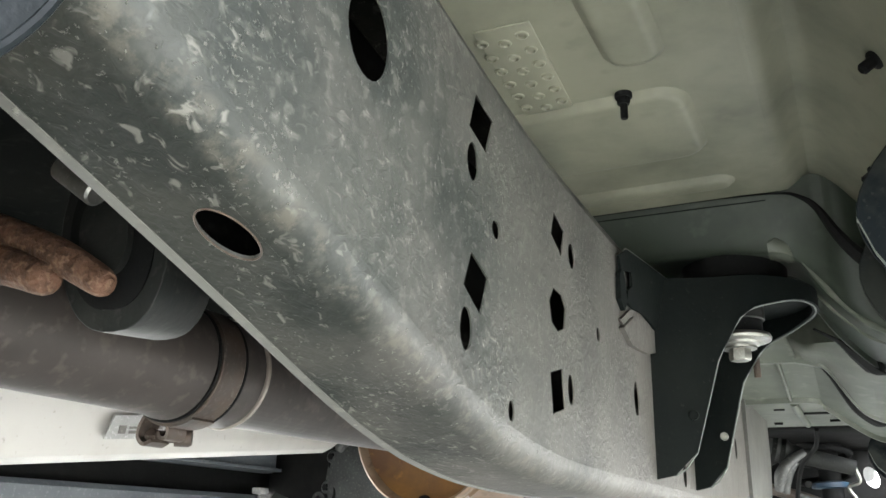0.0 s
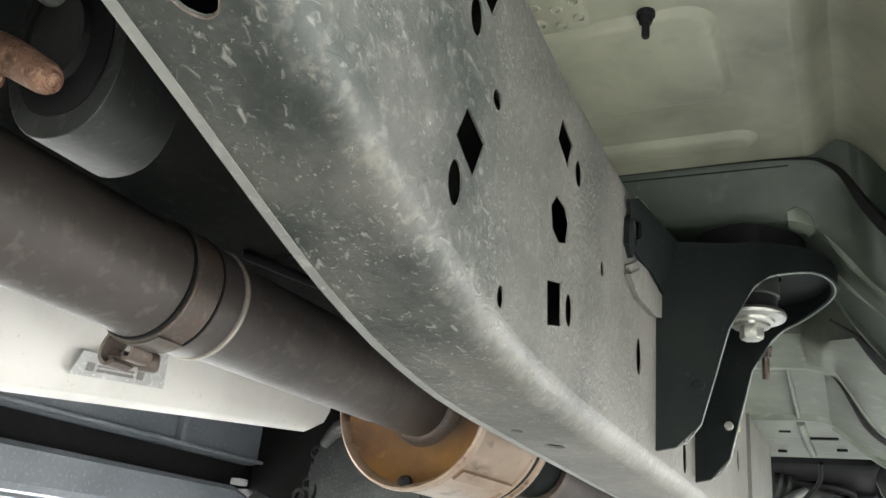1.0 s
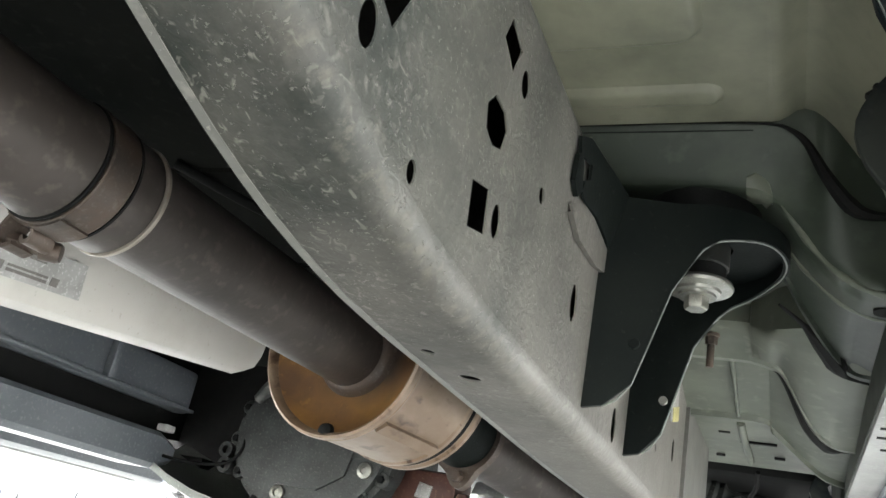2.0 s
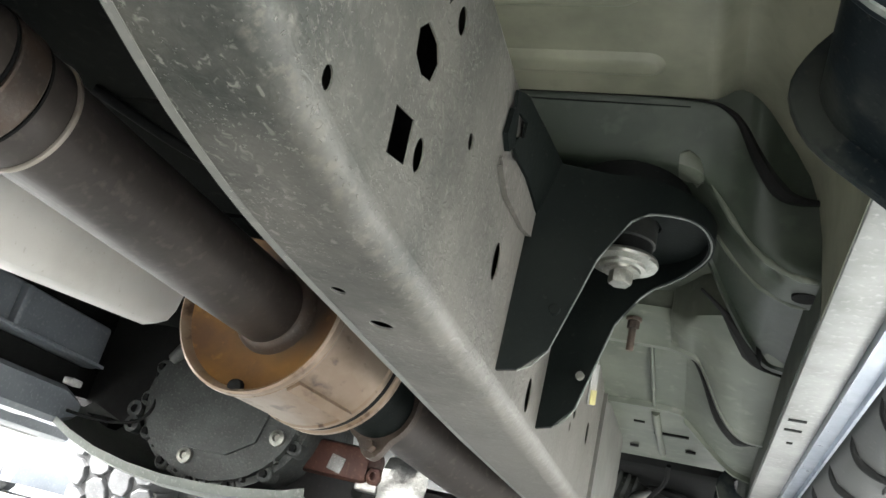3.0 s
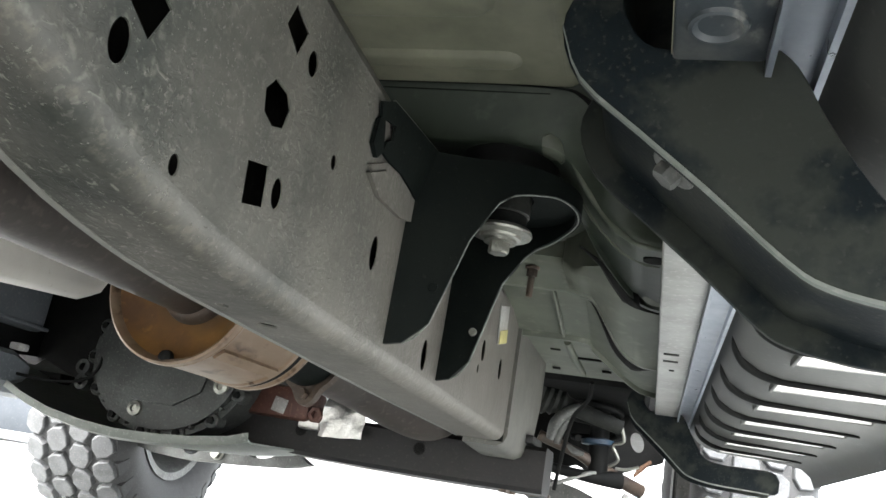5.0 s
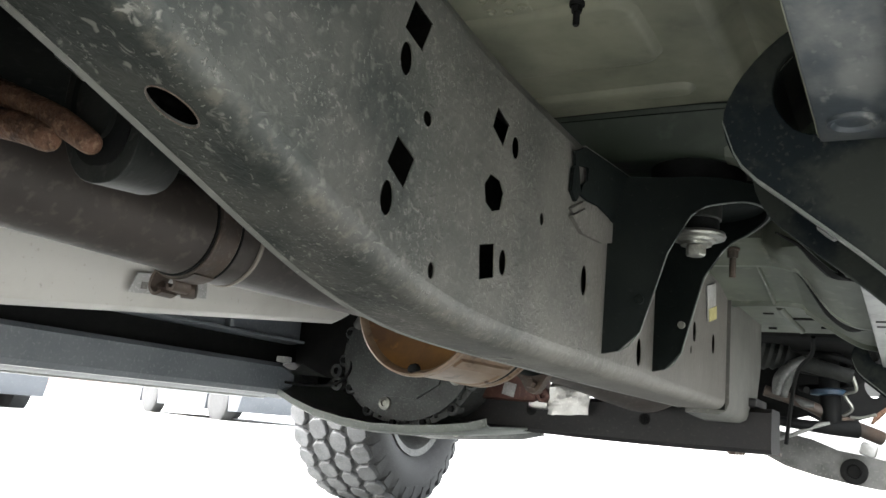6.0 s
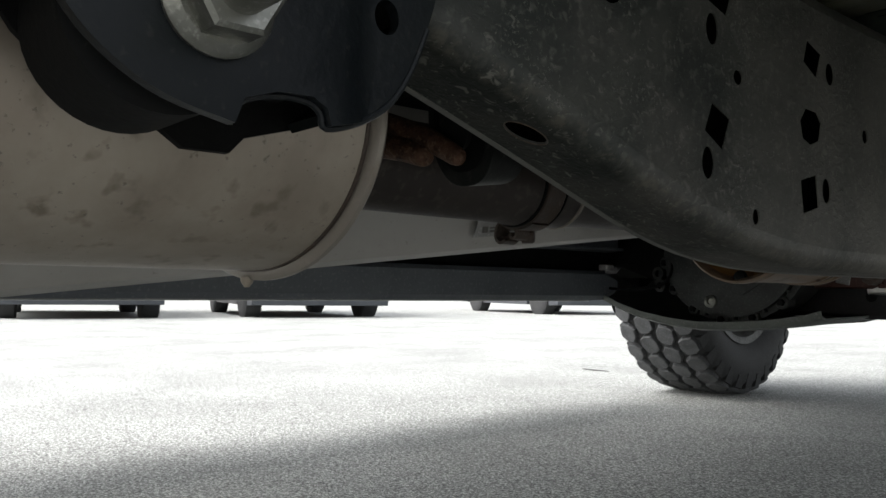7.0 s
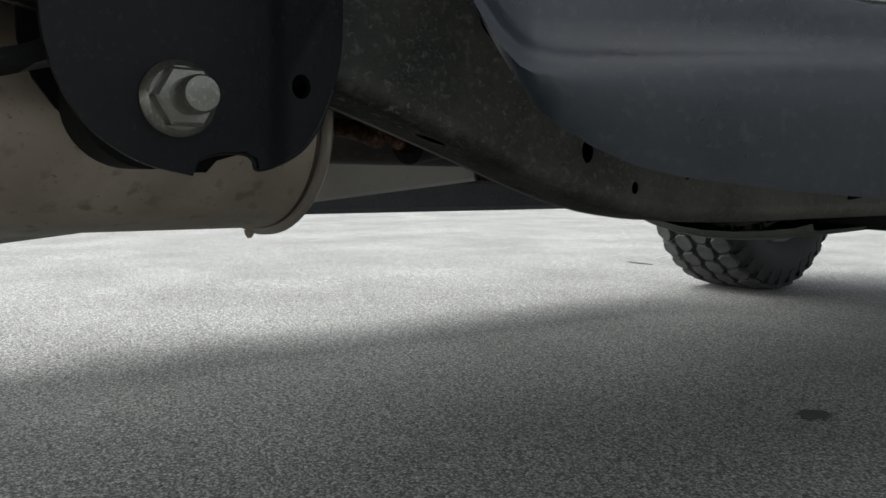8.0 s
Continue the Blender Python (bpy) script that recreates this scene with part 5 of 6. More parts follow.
    part("weld_nub", bm, SOFT, cat, "sooty weld lump")
    return cat


build_cat()


def build_hanger():
    hanger = thing("exhaust_hanger", (-0.14, 0.3, 0.38), "rusty exhaust hanger rods in a black rubber isolator", "hanger")
    def block(k, y0, depth):
        bm = bmesh.new()
        outer = [(-0.1065 + k * (0.0270 * math.copysign(abs(math.cos(a)) ** 0.8, math.cos(a)) - 0.20 * 0.036 * math.sin(a)), 0.3790 + k * 0.036 * math.sin(a)) for a in (2 * math.pi * i / 44 for i in range(44))]
        return plate(bm, outer, [], depth, lambda u, v, d: (u - 0.3 * d, y0 + d, v + 0.15 * d))

    ob = part("isolator", block(1.0, 0.281, 0.036), GREYRUB, hanger, sharp=50)
    bev = ob.modifiers.new("bevel", "BEVEL")
    bev.width, bev.segments, bev.limit_method, bev.angle_limit = 0.004, 2, "ANGLE", radians(50)
    # dark oval laid on the face draws the shade of its hollow
    part("recess_shade", block(0.78, 0.2802, 0.004), SOFT, hanger)
    part("core", block(0.45, 0.2765, 0.006), GREYRUB, hanger)
    bm = bmesh.new()
    turned(bm, (-0.1245, 0.2686, 0.4048), (0.021, 0.004, -0.015), [(0, 0.0042), (0.001, 0.0052), (0.021, 0.0052), (0.022, 0.0042)], 24)
    part("spacer", bm, ZINC, hanger)
    for pts, rad in (([(-0.200, 0.225, 0.405), (-0.170, 0.254, 0.391), (-0.143, 0.266, 0.380), (-0.118, 0.269, 0.3695), (-0.098, 0.2718, 0.3585), (-0.0945, 0.2722, 0.3568)], [0.006, 0.006, 0.0062, 0.0064, 0.0054, 0.0025]), ([(-0.200, 0.24, 0.375), (-0.165, 0.259, 0.371), (-0.138, 0.264, 0.3665), (-0.120, 0.2668, 0.3605), (-0.116, 0.2672, 0.3592)], [0.0066, 0.0068, 0.0072, 0.0062, 0.003])):
        bm = bmesh.new()
        hose(bm, pts, rad, 16)
        part("rod", bm, HANGER, hanger)
    return hanger


build_hanger()


# ---- spring hanger at the rear of the rail ----
def build_spring_hanger():
    hanger = thing("spring_hanger", (0.0, 0.1, 0.33), "black steel spring hanger plate with a large plated nut", "bracket")
    outline = [(0.026, 0.44), (0.027, 0.40), (0.033, 0.376), (0.043, 0.359), (0.055, 0.348), (0.070, 0.340), (0.0905, 0.335), (0.0935, 0.343), (0.105, 0.3468), (0.117, 0.347), (0.1225, 0.344), (0.124, 0.3385), (0.138, 0.3425), (0.150, 0.3505), (0.159, 0.3635), (0.166, 0.380), (0.171, 0.40), (0.172, 0.44)]
    left, right = outline[:7], outline[11:]
    outline = [(p.x, p.y) for p in smooth_path([(y, z, 0) for y, z in left], 4)] + outline[7:11] + [(p.x, p.y) for p in smooth_path([(y, z, 0) for y, z in right], 4)]
    bm = bmesh.new()
    plate(bm, outline, [oval(0.148, 0.3805, 0.0052, 0.0062)], -0.005, lambda u, v, d: (0.008 + d + 0.004 * max(0.0, min(1.0, (0.14 - u) / 0.012)), u, v), [0.128, 0.132, 0.136, 0.14])
    part("outer_plate", bm, HANGER_PAINT, hanger, sharp=50)
    # inner plate, coloured near black for the shade between the plates
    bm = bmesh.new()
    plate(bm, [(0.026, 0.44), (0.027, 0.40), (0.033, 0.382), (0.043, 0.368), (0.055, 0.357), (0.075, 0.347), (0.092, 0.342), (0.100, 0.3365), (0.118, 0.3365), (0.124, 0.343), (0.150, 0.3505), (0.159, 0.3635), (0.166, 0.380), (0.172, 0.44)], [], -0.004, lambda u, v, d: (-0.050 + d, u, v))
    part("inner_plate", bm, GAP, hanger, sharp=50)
    bm = bmesh.new()
    strap(bm, [(-0.022, 0.142, 0.3485), (-0.022, 0.152, 0.357), (-0.022, 0.160, 0.370), (-0.022, 0.168, 0.395)], (1, 0, 0), 0.052, 0.004)
    part("front_flange", bm, BLACK, hanger)
    # dark block added in place of the unlit hollow
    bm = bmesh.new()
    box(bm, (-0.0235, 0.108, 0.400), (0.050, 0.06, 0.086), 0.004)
    part("hollow_shade_block", bm, GAP, hanger, "added dark block for the unlit inside of the bracket")
    bm = bmesh.new()
    hose(bm, [(0.0075, y, z) for y, z in ((0.0905, 0.3355), (0.0935, 0.3425), (0.105, 0.3463), (0.117, 0.3463), (0.1222, 0.3432), (0.1245, 0.3385), (0.138, 0.3425), (0.150, 0.3505), (0.159, 0.3635), (0.166, 0.380))], 0.0013, 8, 4)
    part("rolled_lip", bm, HANGER_PAINT, hanger)
    bm = bmesh.new()
    turned(bm, (0.012, 0.084, 0.3705), (1, 0, 0), [(0, 0.0175), (0.002, 0.0178), (0.004, 0.0165), (0.006, 0.0145)], 36)
    hexagon(bm, (0.0165, 0.084, 0.3705), (1, 0, 0), 0.012, 0.0255)
    nut = part("nut", bm, ZINC, hanger, "zinc plated flanged nut")
    bm = bmesh.new()
    turned(bm, (0.02, 0.084, 0.3705), (1, 0, 0), [(0, 0.0085), (0.024, 0.0085), (0.027, 0.0075), (0.0275, 0.003)], 24)
    part("bolt_end", bm, ZINC, nut)
    bm = bmesh.new()
    turned(bm, (-0.049, 0.076, 0.3705), (1, 0, 0), [(0, 0.028), (0.002, 0.0325), (0.044, 0.0325), (0.046, 0.028)], 40)
    part("spring_eye", bm, SOFT, hanger)
    bm = bmesh.new()
    strap(bm, [(-0.028, 0.080, 0.404), (-0.028, 0.04, 0.394), (-0.028, 0.01, 0.384), (-0.028, -0.1, 0.366), (-0.028, -0.5, 0.35)], (1, 0, 0), 0.045, 0.009)
    leaf = part("leaf", bm, SOFT, hanger)
    bm = bmesh.new()
    box(bm, (-0.028, 0.036, 0.3865), (0.042, 0.024, 0.0008), 0, (15, 0, 0))
    part("spring_label", bm, SKID, leaf, "grimy paper label with unreadable print")
    return hanger


build_spring_hanger()


# ---- fuel tank and its tray ----
def build_tank():
    tank = thing("fuel_tank", (-0.52, 0.45, 0.36), "white plastic fuel tank with a small paper label", "fuel tank")
    bm = bmesh.new()
    loops = []
    for y, k in ((-0.20, 0.03), (-0.18, 0.008), (-0.14, 0.0), (0.2, 0.0), (0.55, 0.0), (0.90, 0.0), (0.93, 0.008), (0.94, 0.025)):
        e = 0.3104 + 0.108 * (y - 0.43)
        loops.append([(-0.402 - k, y, 0.5), (-0.404 - k, y, e + 0.086), (-0.412 - k, y, e + 0.017 + k), (-0.418 - k, y, e + 0.005 + k), (-0.430 - k, y, e + k), (-0.63, y, e + 0.040 + k), (-0.66 + k, y, e + 0.06 + k), (-0.665 + k, y, 0.5)])
    rings(bm, loops)
    part("shell", bm, TANKM, tank)

    def on_wall(lift):
        return lambda u, v, d: (-0.4020 - 0.12 * max(0.0, 0.3680 - v) + lift + d, u, v)

    bm = bmesh.new()
    plate(bm, [(0.5585, 0.3415), (0.653, 0.3515), (0.649, 0.3795), (0.593, 0.3725), (0.589, 0.364), (0.5645, 0.3605)], [], 0.0008, on_wall(0.0004))
    label = part("label", bm, LABEL, tank, "white paper label with unreadable print")
    for y0, z0, w, h in ((0.571, 0.3470, 0.007, 0.0065), (0.5815, 0.3482, 0.036, 0.0024), (0.5815, 0.3520, 0.036, 0.0019), (0.621, 0.3520, 0.007, 0.0065), (0.5955, 0.3635, 0.0155, 0.0039)):
        bm = bmesh.new()
        plate(bm, [(y0, z0), (y0 + w, z0 + w * 0.1), (y0 + w, z0 + h + w * 0.1), (y0, z0 + h)], [], 0.0005, on_wall(0.0014))
        part("print_bar", bm, INK, label)
    bm = bmesh.new()
    strap(bm, [(-0.425, 0.46, 0.330), (-0.54, 0.48, 0.345), (-0.66, 0.50, 0.362), (-0.755, 0.52, 0.39)], (0, 1, 0), 0.04, 0.004)
    part("strap", bm, SKID, tank, "grey-green steel tank strap")
    return tank


build_tank()


def build_tray():
    tray = thing("tank_tray", (-0.74, 0.6, 0.37), "slate grey steel tray carrying the fuel tank", "tank tray")
    bm = bmesh.new()
    box(bm, (-0.765, 0.38, 0.395), (0.03, 1.72, 0.066), 0.006)
    part("side_channel", bm, SLATE, tray)
    bm = bmesh.new()
    box(bm, (-0.742, 0.38, 0.366), (0.020, 1.70, 0.005), 0.001)
    part("inner_lip", bm, SLATE, tray)
    for y in (0.15, 0.62, 1.05):
        bm = bmesh.new()
        box(bm, (-0.745, y, 0.395), (0.014, 0.012, 0.058), 0.002)
        part("stiffener", bm, SLATE, tray)
    return tray


build_tray()


# ---- transfer case and crossmembers ----
def build_transfer_case():
    case = thing("transfer_case", (-0.5, 1.24, 0.26), "dusty cast aluminium transfer case with a ring of cover bolts", "transfer case")
    cy = 1.25
    rim = [(-0.53 + 0.125 * math.cos(a), 0.352 + 0.105 * math.sin(a)) for a in (2 * math.pi * i / 40 for i in range(40))]
    bm = bmesh.new()
    plate(bm, rim, [], 0.2, lambda u, v, d: (u, cy + d, v))
    part("housing", bm, ALLOY, case)
    bm = bmesh.new()
    plate(bm, [(-0.53 + (x + 0.53) * 1.09, 0.352 + (z - 0.352) * 1.09) for x, z in rim], [], 0.012, lambda u, v, d: (u, cy + 0.012 + d, v))
    part("cover_flange", bm, ALLOY, case)
    for i in range(14):
        a = 2 * math.pi * i / 14 + 0.1
        p = (-0.53 + 0.131 * math.cos(a), cy + 0.011, 0.352 + 0.11 * math.sin(a))
        bm = bmesh.new()
        turned(bm, (p[0], p[1] + 0.02, p[2]), (0, -1, 0), [(0, 0.0115), (0.022, 0.0115), (0.024, 0.0095)], 16)
        box(bm, (-0.53 + 0.112 * math.cos(a + 0.2), cy + 0.008, 0.352 + 0.094 * math.sin(a + 0.2)), (0.032, 0.012, 0.005), 0.001, (0, -math.degrees(a + 0.2), 0))
        boss = part("boss", bm, ALLOY, case)
        bolt("cover_bolt", (p[0], p[1] - 0.004, p[2]), (0, -1, 0), 0.010, boss, mat=SOFT, head=0.006)
    for x, z in ((-0.668, 0.300), (-0.672, 0.322)):
        bm = bmesh.new()
        turned(bm, (x, cy + 0.02, z), (0, -1, 0), [(0, 0.006), (0, 0.012), (0.018, 0.012), (0.018, 0.006)], 18, False)
        part("lug", bm, ALLOY, case)
    bm = bmesh.new()
    hose(bm, [(-0.63, cy - 0.01, 0.40), (-0.60, cy - 0.015, 0.425), (-0.55, cy - 0.012, 0.435), (-0.49, cy - 0.01, 0.43), (-0.44, cy - 0.01, 0.41)], [0.008, 0.013, 0.010, 0.014, 0.008], 10)
    part("top_bracket", bm, CAST, case)
    bm = bmesh.new()
    plate(bm, [(-0.60, 0.30), (-0.57, 0.285), (-0.50, 0.285), (-0.46, 0.31), (-0.45, 0.36), (-0.48, 0.40), (-0.56, 0.41), (-0.60, 0.38)], [], 0.004, lambda u, v, d: (u, cy - 0.004 + d, v))
    part("raised_cover", bm, ALLOY, case, sharp=30)
    for x, z in ((-0.561, 0.273), (-0.43, 0.322)):
        bm = bmesh.new()
        turned(bm, (x, cy, z), (0, -1, 0), [(0, 0.0115), (0.005, 0.011), (0.006, 0.0075), (0.0065, 0.0055), (0.003, 0.0045)], 20)
        part("drain_plug", bm, ZINC, case)
    return case


build_transfer_case()


def build_shields():
    # black panel added where the space past the gearbox lies unlit
    shroud = thing("gearbox_dark_panel", (-0.75, 1.5, 0.27), "added black panel for the unlit space beside the gearbox", "shroud")
    bm = bmesh.new()
    plate(bm, [(-1.0, 0.31), (-0.86, 0.29), (-0.70, 0.245), (-0.60, 0.24), (-0.50, 0.27), (-0.45, 0.5), (-1.0, 0.5)], [], 0.03, lambda u, v, d: (u, 1.45 + d, v))
    part("panel", bm, SOFT, shroud)
    bm = bmesh.new()
    hose(bm, [(-0.80, 1.20, 0.30), (-0.72, 1.22, 0.292), (-0.66, 1.24, 0.30), (-0.64, 1.25, 0.33), (-0.66, 1.26, 0.38)], 0.0025, 10)
    part("cable", bm, SOFT, shroud)
    cover = thing("tunnel_shield", (-0.25, 0.6, 0.46), "grey-green pressed shield above the exhaust, darkened for its shade", "heat shield")
    bm = bmesh.new()
    loops = []
    for x, z in ((-0.46, 0.47), (-0.42, 0.455), (-0.36, 0.448), (-0.16, 0.448), (-0.10, 0.462), (-0.065, 0.47)):
        loops.append([(x, y, z + dz + t) for t in (0.0, 0.003) for y, dz in ((-0.5, 0), (0.30, 0), (0.32, 0.012), (0.5, 0.012), (0.52, 0), (1.30, 0))][:6] + [(x, y, z + dz + 0.003) for y, dz in ((1.30, 0), (0.52, 0), (0.5, 0.012), (0.32, 0.012), (0.30, 0), (-0.5, 0))])
    rings(bm, loops)
    part("pressing", bm, SHADE_DARK, cover)
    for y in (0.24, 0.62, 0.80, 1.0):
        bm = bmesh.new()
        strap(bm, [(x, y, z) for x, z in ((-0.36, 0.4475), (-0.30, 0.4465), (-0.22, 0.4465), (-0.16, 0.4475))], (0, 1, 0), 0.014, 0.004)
        part("rib", bm, SHADE_DARK, cover)
    for y in (0.4, 0.9):
        bolt("clip", (-0.12, y, 0.4555), (0, 0, -1), 0.012, cover, washer=0.009, mat=SOFT, head=0.004)
    loom = thing("wiring_loom", (-0.18, 0.8, 0.42), "black cable loom looped above the exhaust pipe", "cable")
    for pts, rad in (([(-0.30, 0.60, 0.445), (-0.24, 0.66, 0.43), (-0.17, 0.70, 0.425), (-0.12, 0.72, 0.435), (-0.09, 0.71, 0.455)], 0.004), ([(-0.12, 0.62, 0.45), (-0.13, 0.72, 0.432), (-0.15, 0.82, 0.43), (-0.12, 0.92, 0.44), (-0.10, 1.0, 0.46)], 0.005)):
        bm = bmesh.new()
        hose(bm, pts, rad, 10)
        part("cable", bm, SOFT, loom)


build_shields()


def build_crossmembers():
    cross = thing("crossmember", (-0.3, 1.35, 0.25), "black tubular crossmember below the frame rails", "crossmember")
    def beam(section, bow):
        bm = bmesh.new()
        return rings(bm, [[(x, y, z + bow * (x + 0.28) ** 2 - 0.012 * (x + 0.28)) for y, z in section] for x in (-0.64, -0.54, -0.45, -0.36, -0.27, -0.18, -0.09, 0.0, 0.035)])

    part("beam", beam([(1.355, 0.2535), (1.362, 0.2475), (1.44, 0.2465), (1.448, 0.252), (1.448, 0.306), (1.44, 0.312), (1.362, 0.312), (1.355, 0.306)], 0.06), BEAM, cross)
    part("lower_lip", beam([(1.45, 0.250), (1.452, 0.246), (1.475, 0.246), (1.475, 0.25)], 0.06), CLAMP, cross, "worn bright lower lip")
    for x in (-0.60, -0.02):
        bm = bmesh.new()
        box(bm, (x, 1.40, 0.322), (0.07, 0.10, 0.012), 0.002)
        plate_ob = part("end_plate", bm, BEAM, cross)
        for y in (1.372, 1.428):
            bolt("bolt", (x, y, 0.252), (0, 0, -1), 0.014, plate_ob, mat=CLAMP, head=0.008)
    for x in (-0.34, -0.15):
        bm = bmesh.new()
        turned(bm, (x, 1.356, 0.285), (0, -1, 0), [(0, 0.009), (0.001, 0.009)], 16)
        part("hole", bm, GAP, cross)
    skid = thing("skid_plate", (-0.6, 1.2, 0.22), "grey-green pressed skid plate under the gearbox", "skid plate")
    bm = bmesh.new()
    loops = []
    for x, z in ((-0.90, 0.318), (-0.83, 0.294), (-0.762, 0.272), (-0.72, 0.254), (-0.67, 0.239), (-0.61, 0.229), (-0.552, 0.2245), (-0.49, 0.226), (-0.43, 0.231), (-0.375, 0.239), (-0.345, 0.248)):
        loops.append([(x, y, z + dz + t) for y, dz, t in ((1.196, 0.012, 0), (1.20, 0.003, 0), (1.21, 0, 0), (1.30, 0.002, 0), (1.42, 0.006, 0), (1.44, 0.02, 0), (1.44, 0.02, 0.003), (1.42, 0.006, 0.003), (1.3, 0.002, 0.003), (1.21, 0, 0.003), (1.20, 0.003, 0.003), (1.196, 0.012, 0.003))])
    rings(bm, loops)
    part("plate", bm, SKID, skid)
    box_bm = bmesh.new()
    foil_rng = random.Random(5)
    sheet = []
    for i in range(9):
        u = i / 8
        row = []
        for k in range(8):
            v = k / 7
            bend = 0.010 * max(0, v - 0.75) * 4
            row.append((-0.302 + 0.068 * u + 0.004 * v + foil_rng.uniform(-0.0012, 0.0012), 1.330 + bend + foil_rng.uniform(-0.003, 0.003), 0.279 + 0.062 * v + 0.004 * u + foil_rng.uniform(-0.001, 0.001)))
        sheet.append(row + [(x, y + 0.0015, z) for x, y, z in row[::-1]])
    rings(box_bm, sheet)
    shield = thing("heat_shield", (-0.265, 1.35, 0.28), "crinkled silver foil heat shield", "heat shield")
    part("foil", box_bm, FOIL, shield)
    gear = thing("gearbox", (-0.33, 1.32, 0.3), "red-brown gearbox housing with a pale tag", "gearbox")
    bm = bmesh.new()
    box(bm, (-0.385, 1.365, 0.322), (0.125, 0.07, 0.05), 0.010)
    part("housing", bm, REDBROWN, gear)
    bm = bmesh.new()
    box(bm, (-0.371, 1.328, 0.315), (0.022, 0.003, 0.022), 0.0006, (0, 12, 0))
    part("tag", bm, LABEL, gear)
    bm = bmesh.new()
    turned(bm, (-0.312, 1.345, 0.309), (0, -1, 0), [(0, 0.013), (0.014, 0.013), (0.016, 0.011), (0.016, 0.006), (0.008, 0.006)], 6)
    part("plug", bm, REDBROWN, gear, "red-brown hexagonal plug")
    bm = bmesh.new()
    box(bm, (-0.325, 1.352, 0.296), (0.035, 0.02, 0.018), 0.004)
    part("connector", bm, FOIL, gear, "pale connector block")


build_crossmembers()


# ---- wheels ----
def build_wheel():
    """Right-hand sense; axle along x, standing at the origin."""
    wheel = thing("wheel", (0, 0, 0), "dusty black all-terrain tyre on a steel wheel", "wheel", "front wheels of the truck")
    R, W = 0.385, 0.125
    c = (0, 0, R)
    bm = bmesh.new()
    prof = [(-0.105, 0.225), (-0.122, 0.25), (-0.132, 0.30), (-0.126, 0.345), (-0.108, 0.368), (-0.09, 0.372), (0.09, 0.372), (0.108, 0.368), (0.126, 0.345), (0.132, 0.30), (0.122, 0.25), (0.105, 0.225)]
    turned(bm, c, (1, 0, 0), prof, 72, False)
    tyre = part("tyre", bm, RUBBER, wheel, sharp=60)
    n = 34
    outline = [(-0.5, -0.16), (-0.26, -0.5), (0.22, -0.46), (0.5, -0.22), (0.46, 0.2), (0.24, 0.5), (-0.2, 0.47), (-0.5, 0.26)]
    shapes = {}
    for row, (x, w, k) in enumerate(((-0.092, 0.057, 0.98), (-0.030, 0.057, 1.03), (0.030, 0.057, 1.03), (0.092, 0.057, 0.98))):
        pitch = 2 * math.pi * 0.38 / n * 0.92 * k
        pts = [(p if row % 2 else -p, q) for p, q in outline]
        bm = bmesh.new()
        rings(bm, [[(p * w * g, q * pitch * g, h) for p, q in pts] for g, h in ((1.0, -0.010), (0.96, 0.009), (0.88, 0.0115))])
        for i in range(n):
            a = 2 * math.pi * (i + 0.5 * (row % 2)) / n
            rr = 0.374 if abs(x) < 0.05 else 0.371
            m = Matrix.Translation((x, math.cos(a) * rr, R + math.sin(a) * rr)) @ Matrix.Rotation(a - math.pi / 2, 4, "X") @ Matrix.Rotation(math.copysign(0.16, x) if abs(x) > 0.05 else 0.0, 4, "Y")
            if row not in shapes:
                block = part("tread_block", bm, TREAD, tyre, sharp=30)
                shapes[row] = block.data
            else:
                block = new("tread_block", shapes[row])
                block.parent = tyre
            block.matrix_basis = m
    for side in (-1, 1):
        for deep in (0.022, 0.030):
            bm = bmesh.new()
            rings(bm, [[(side * dx, dy, dz) for dx, dy, dz in ((-0.008, -0.017, -deep), (-0.008, 0.017, -deep), (-0.014, 0.024, 0.022), (-0.014, -0.024, 0.022))], [(side * dx, dy, dz) for dx, dy, dz in ((0.003, -0.012, -deep + 0.004), (0.003, 0.012, -deep + 0.004), (-0.004, 0.020, 0.020), (-0.004, -0.020, 0.020))]])
            mesh = None
            for i in range(0 if deep < 0.025 else 1, n, 2):
                a = 2 * math.pi * (i + (0.0 if side < 0 else 0.5)) / n
                if mesh is None:
                    lug = part("lug", bm, RUBBER, tyre, sharp=30)
                    mesh = lug.data
                else:
                    lug = new("lug", mesh)
                    lug.parent = tyre
                lug.matrix_basis = Matrix.Translation((side * 0.128, math.cos(a) * 0.345, R + math.sin(a) * 0.345)) @ Matrix.Rotation(a - math.pi / 2, 4, "X")
    bm = bmesh.new()
    turned(bm, c, (1, 0, 0), [(-0.112, 0.212), (-0.116, 0.232), (-0.106, 0.232), (-0.10, 0.215), (-0.06, 0.195), (0.06, 0.19), (0.1, 0.215), (0.106, 0.232), (0.116, 0.232), (0.112, 0.212), (0.05, 0.17), (-0.05, 0.17)], 56, False)
    rim = part("rim", bm, CAST, wheel, "dusty wheel rim")
    bm = bmesh.new()
    turned(bm, c, (1, 0, 0), [(0.03, 0.18), (0.035, 0.06), (0.05, 0.05), (0.05, 0.001)], 40, False)
    part("disc", bm, ALLOY, rim)
    return wheel


left = build_wheel()
WHEEL_SIZE = 0.938
STEER = Matrix.Rotation(radians(5.1), 4, "Z")
left.matrix_basis = Matrix.Translation((-1.145, 2.168, 0.0)) @ STEER @ Matrix.Scale(WHEEL_SIZE, 4)
copy_thing(left, Matrix.Translation((0.345, 2.17, 0.0)) @ STEER @ Matrix.Scale(WHEEL_SIZE, 4))


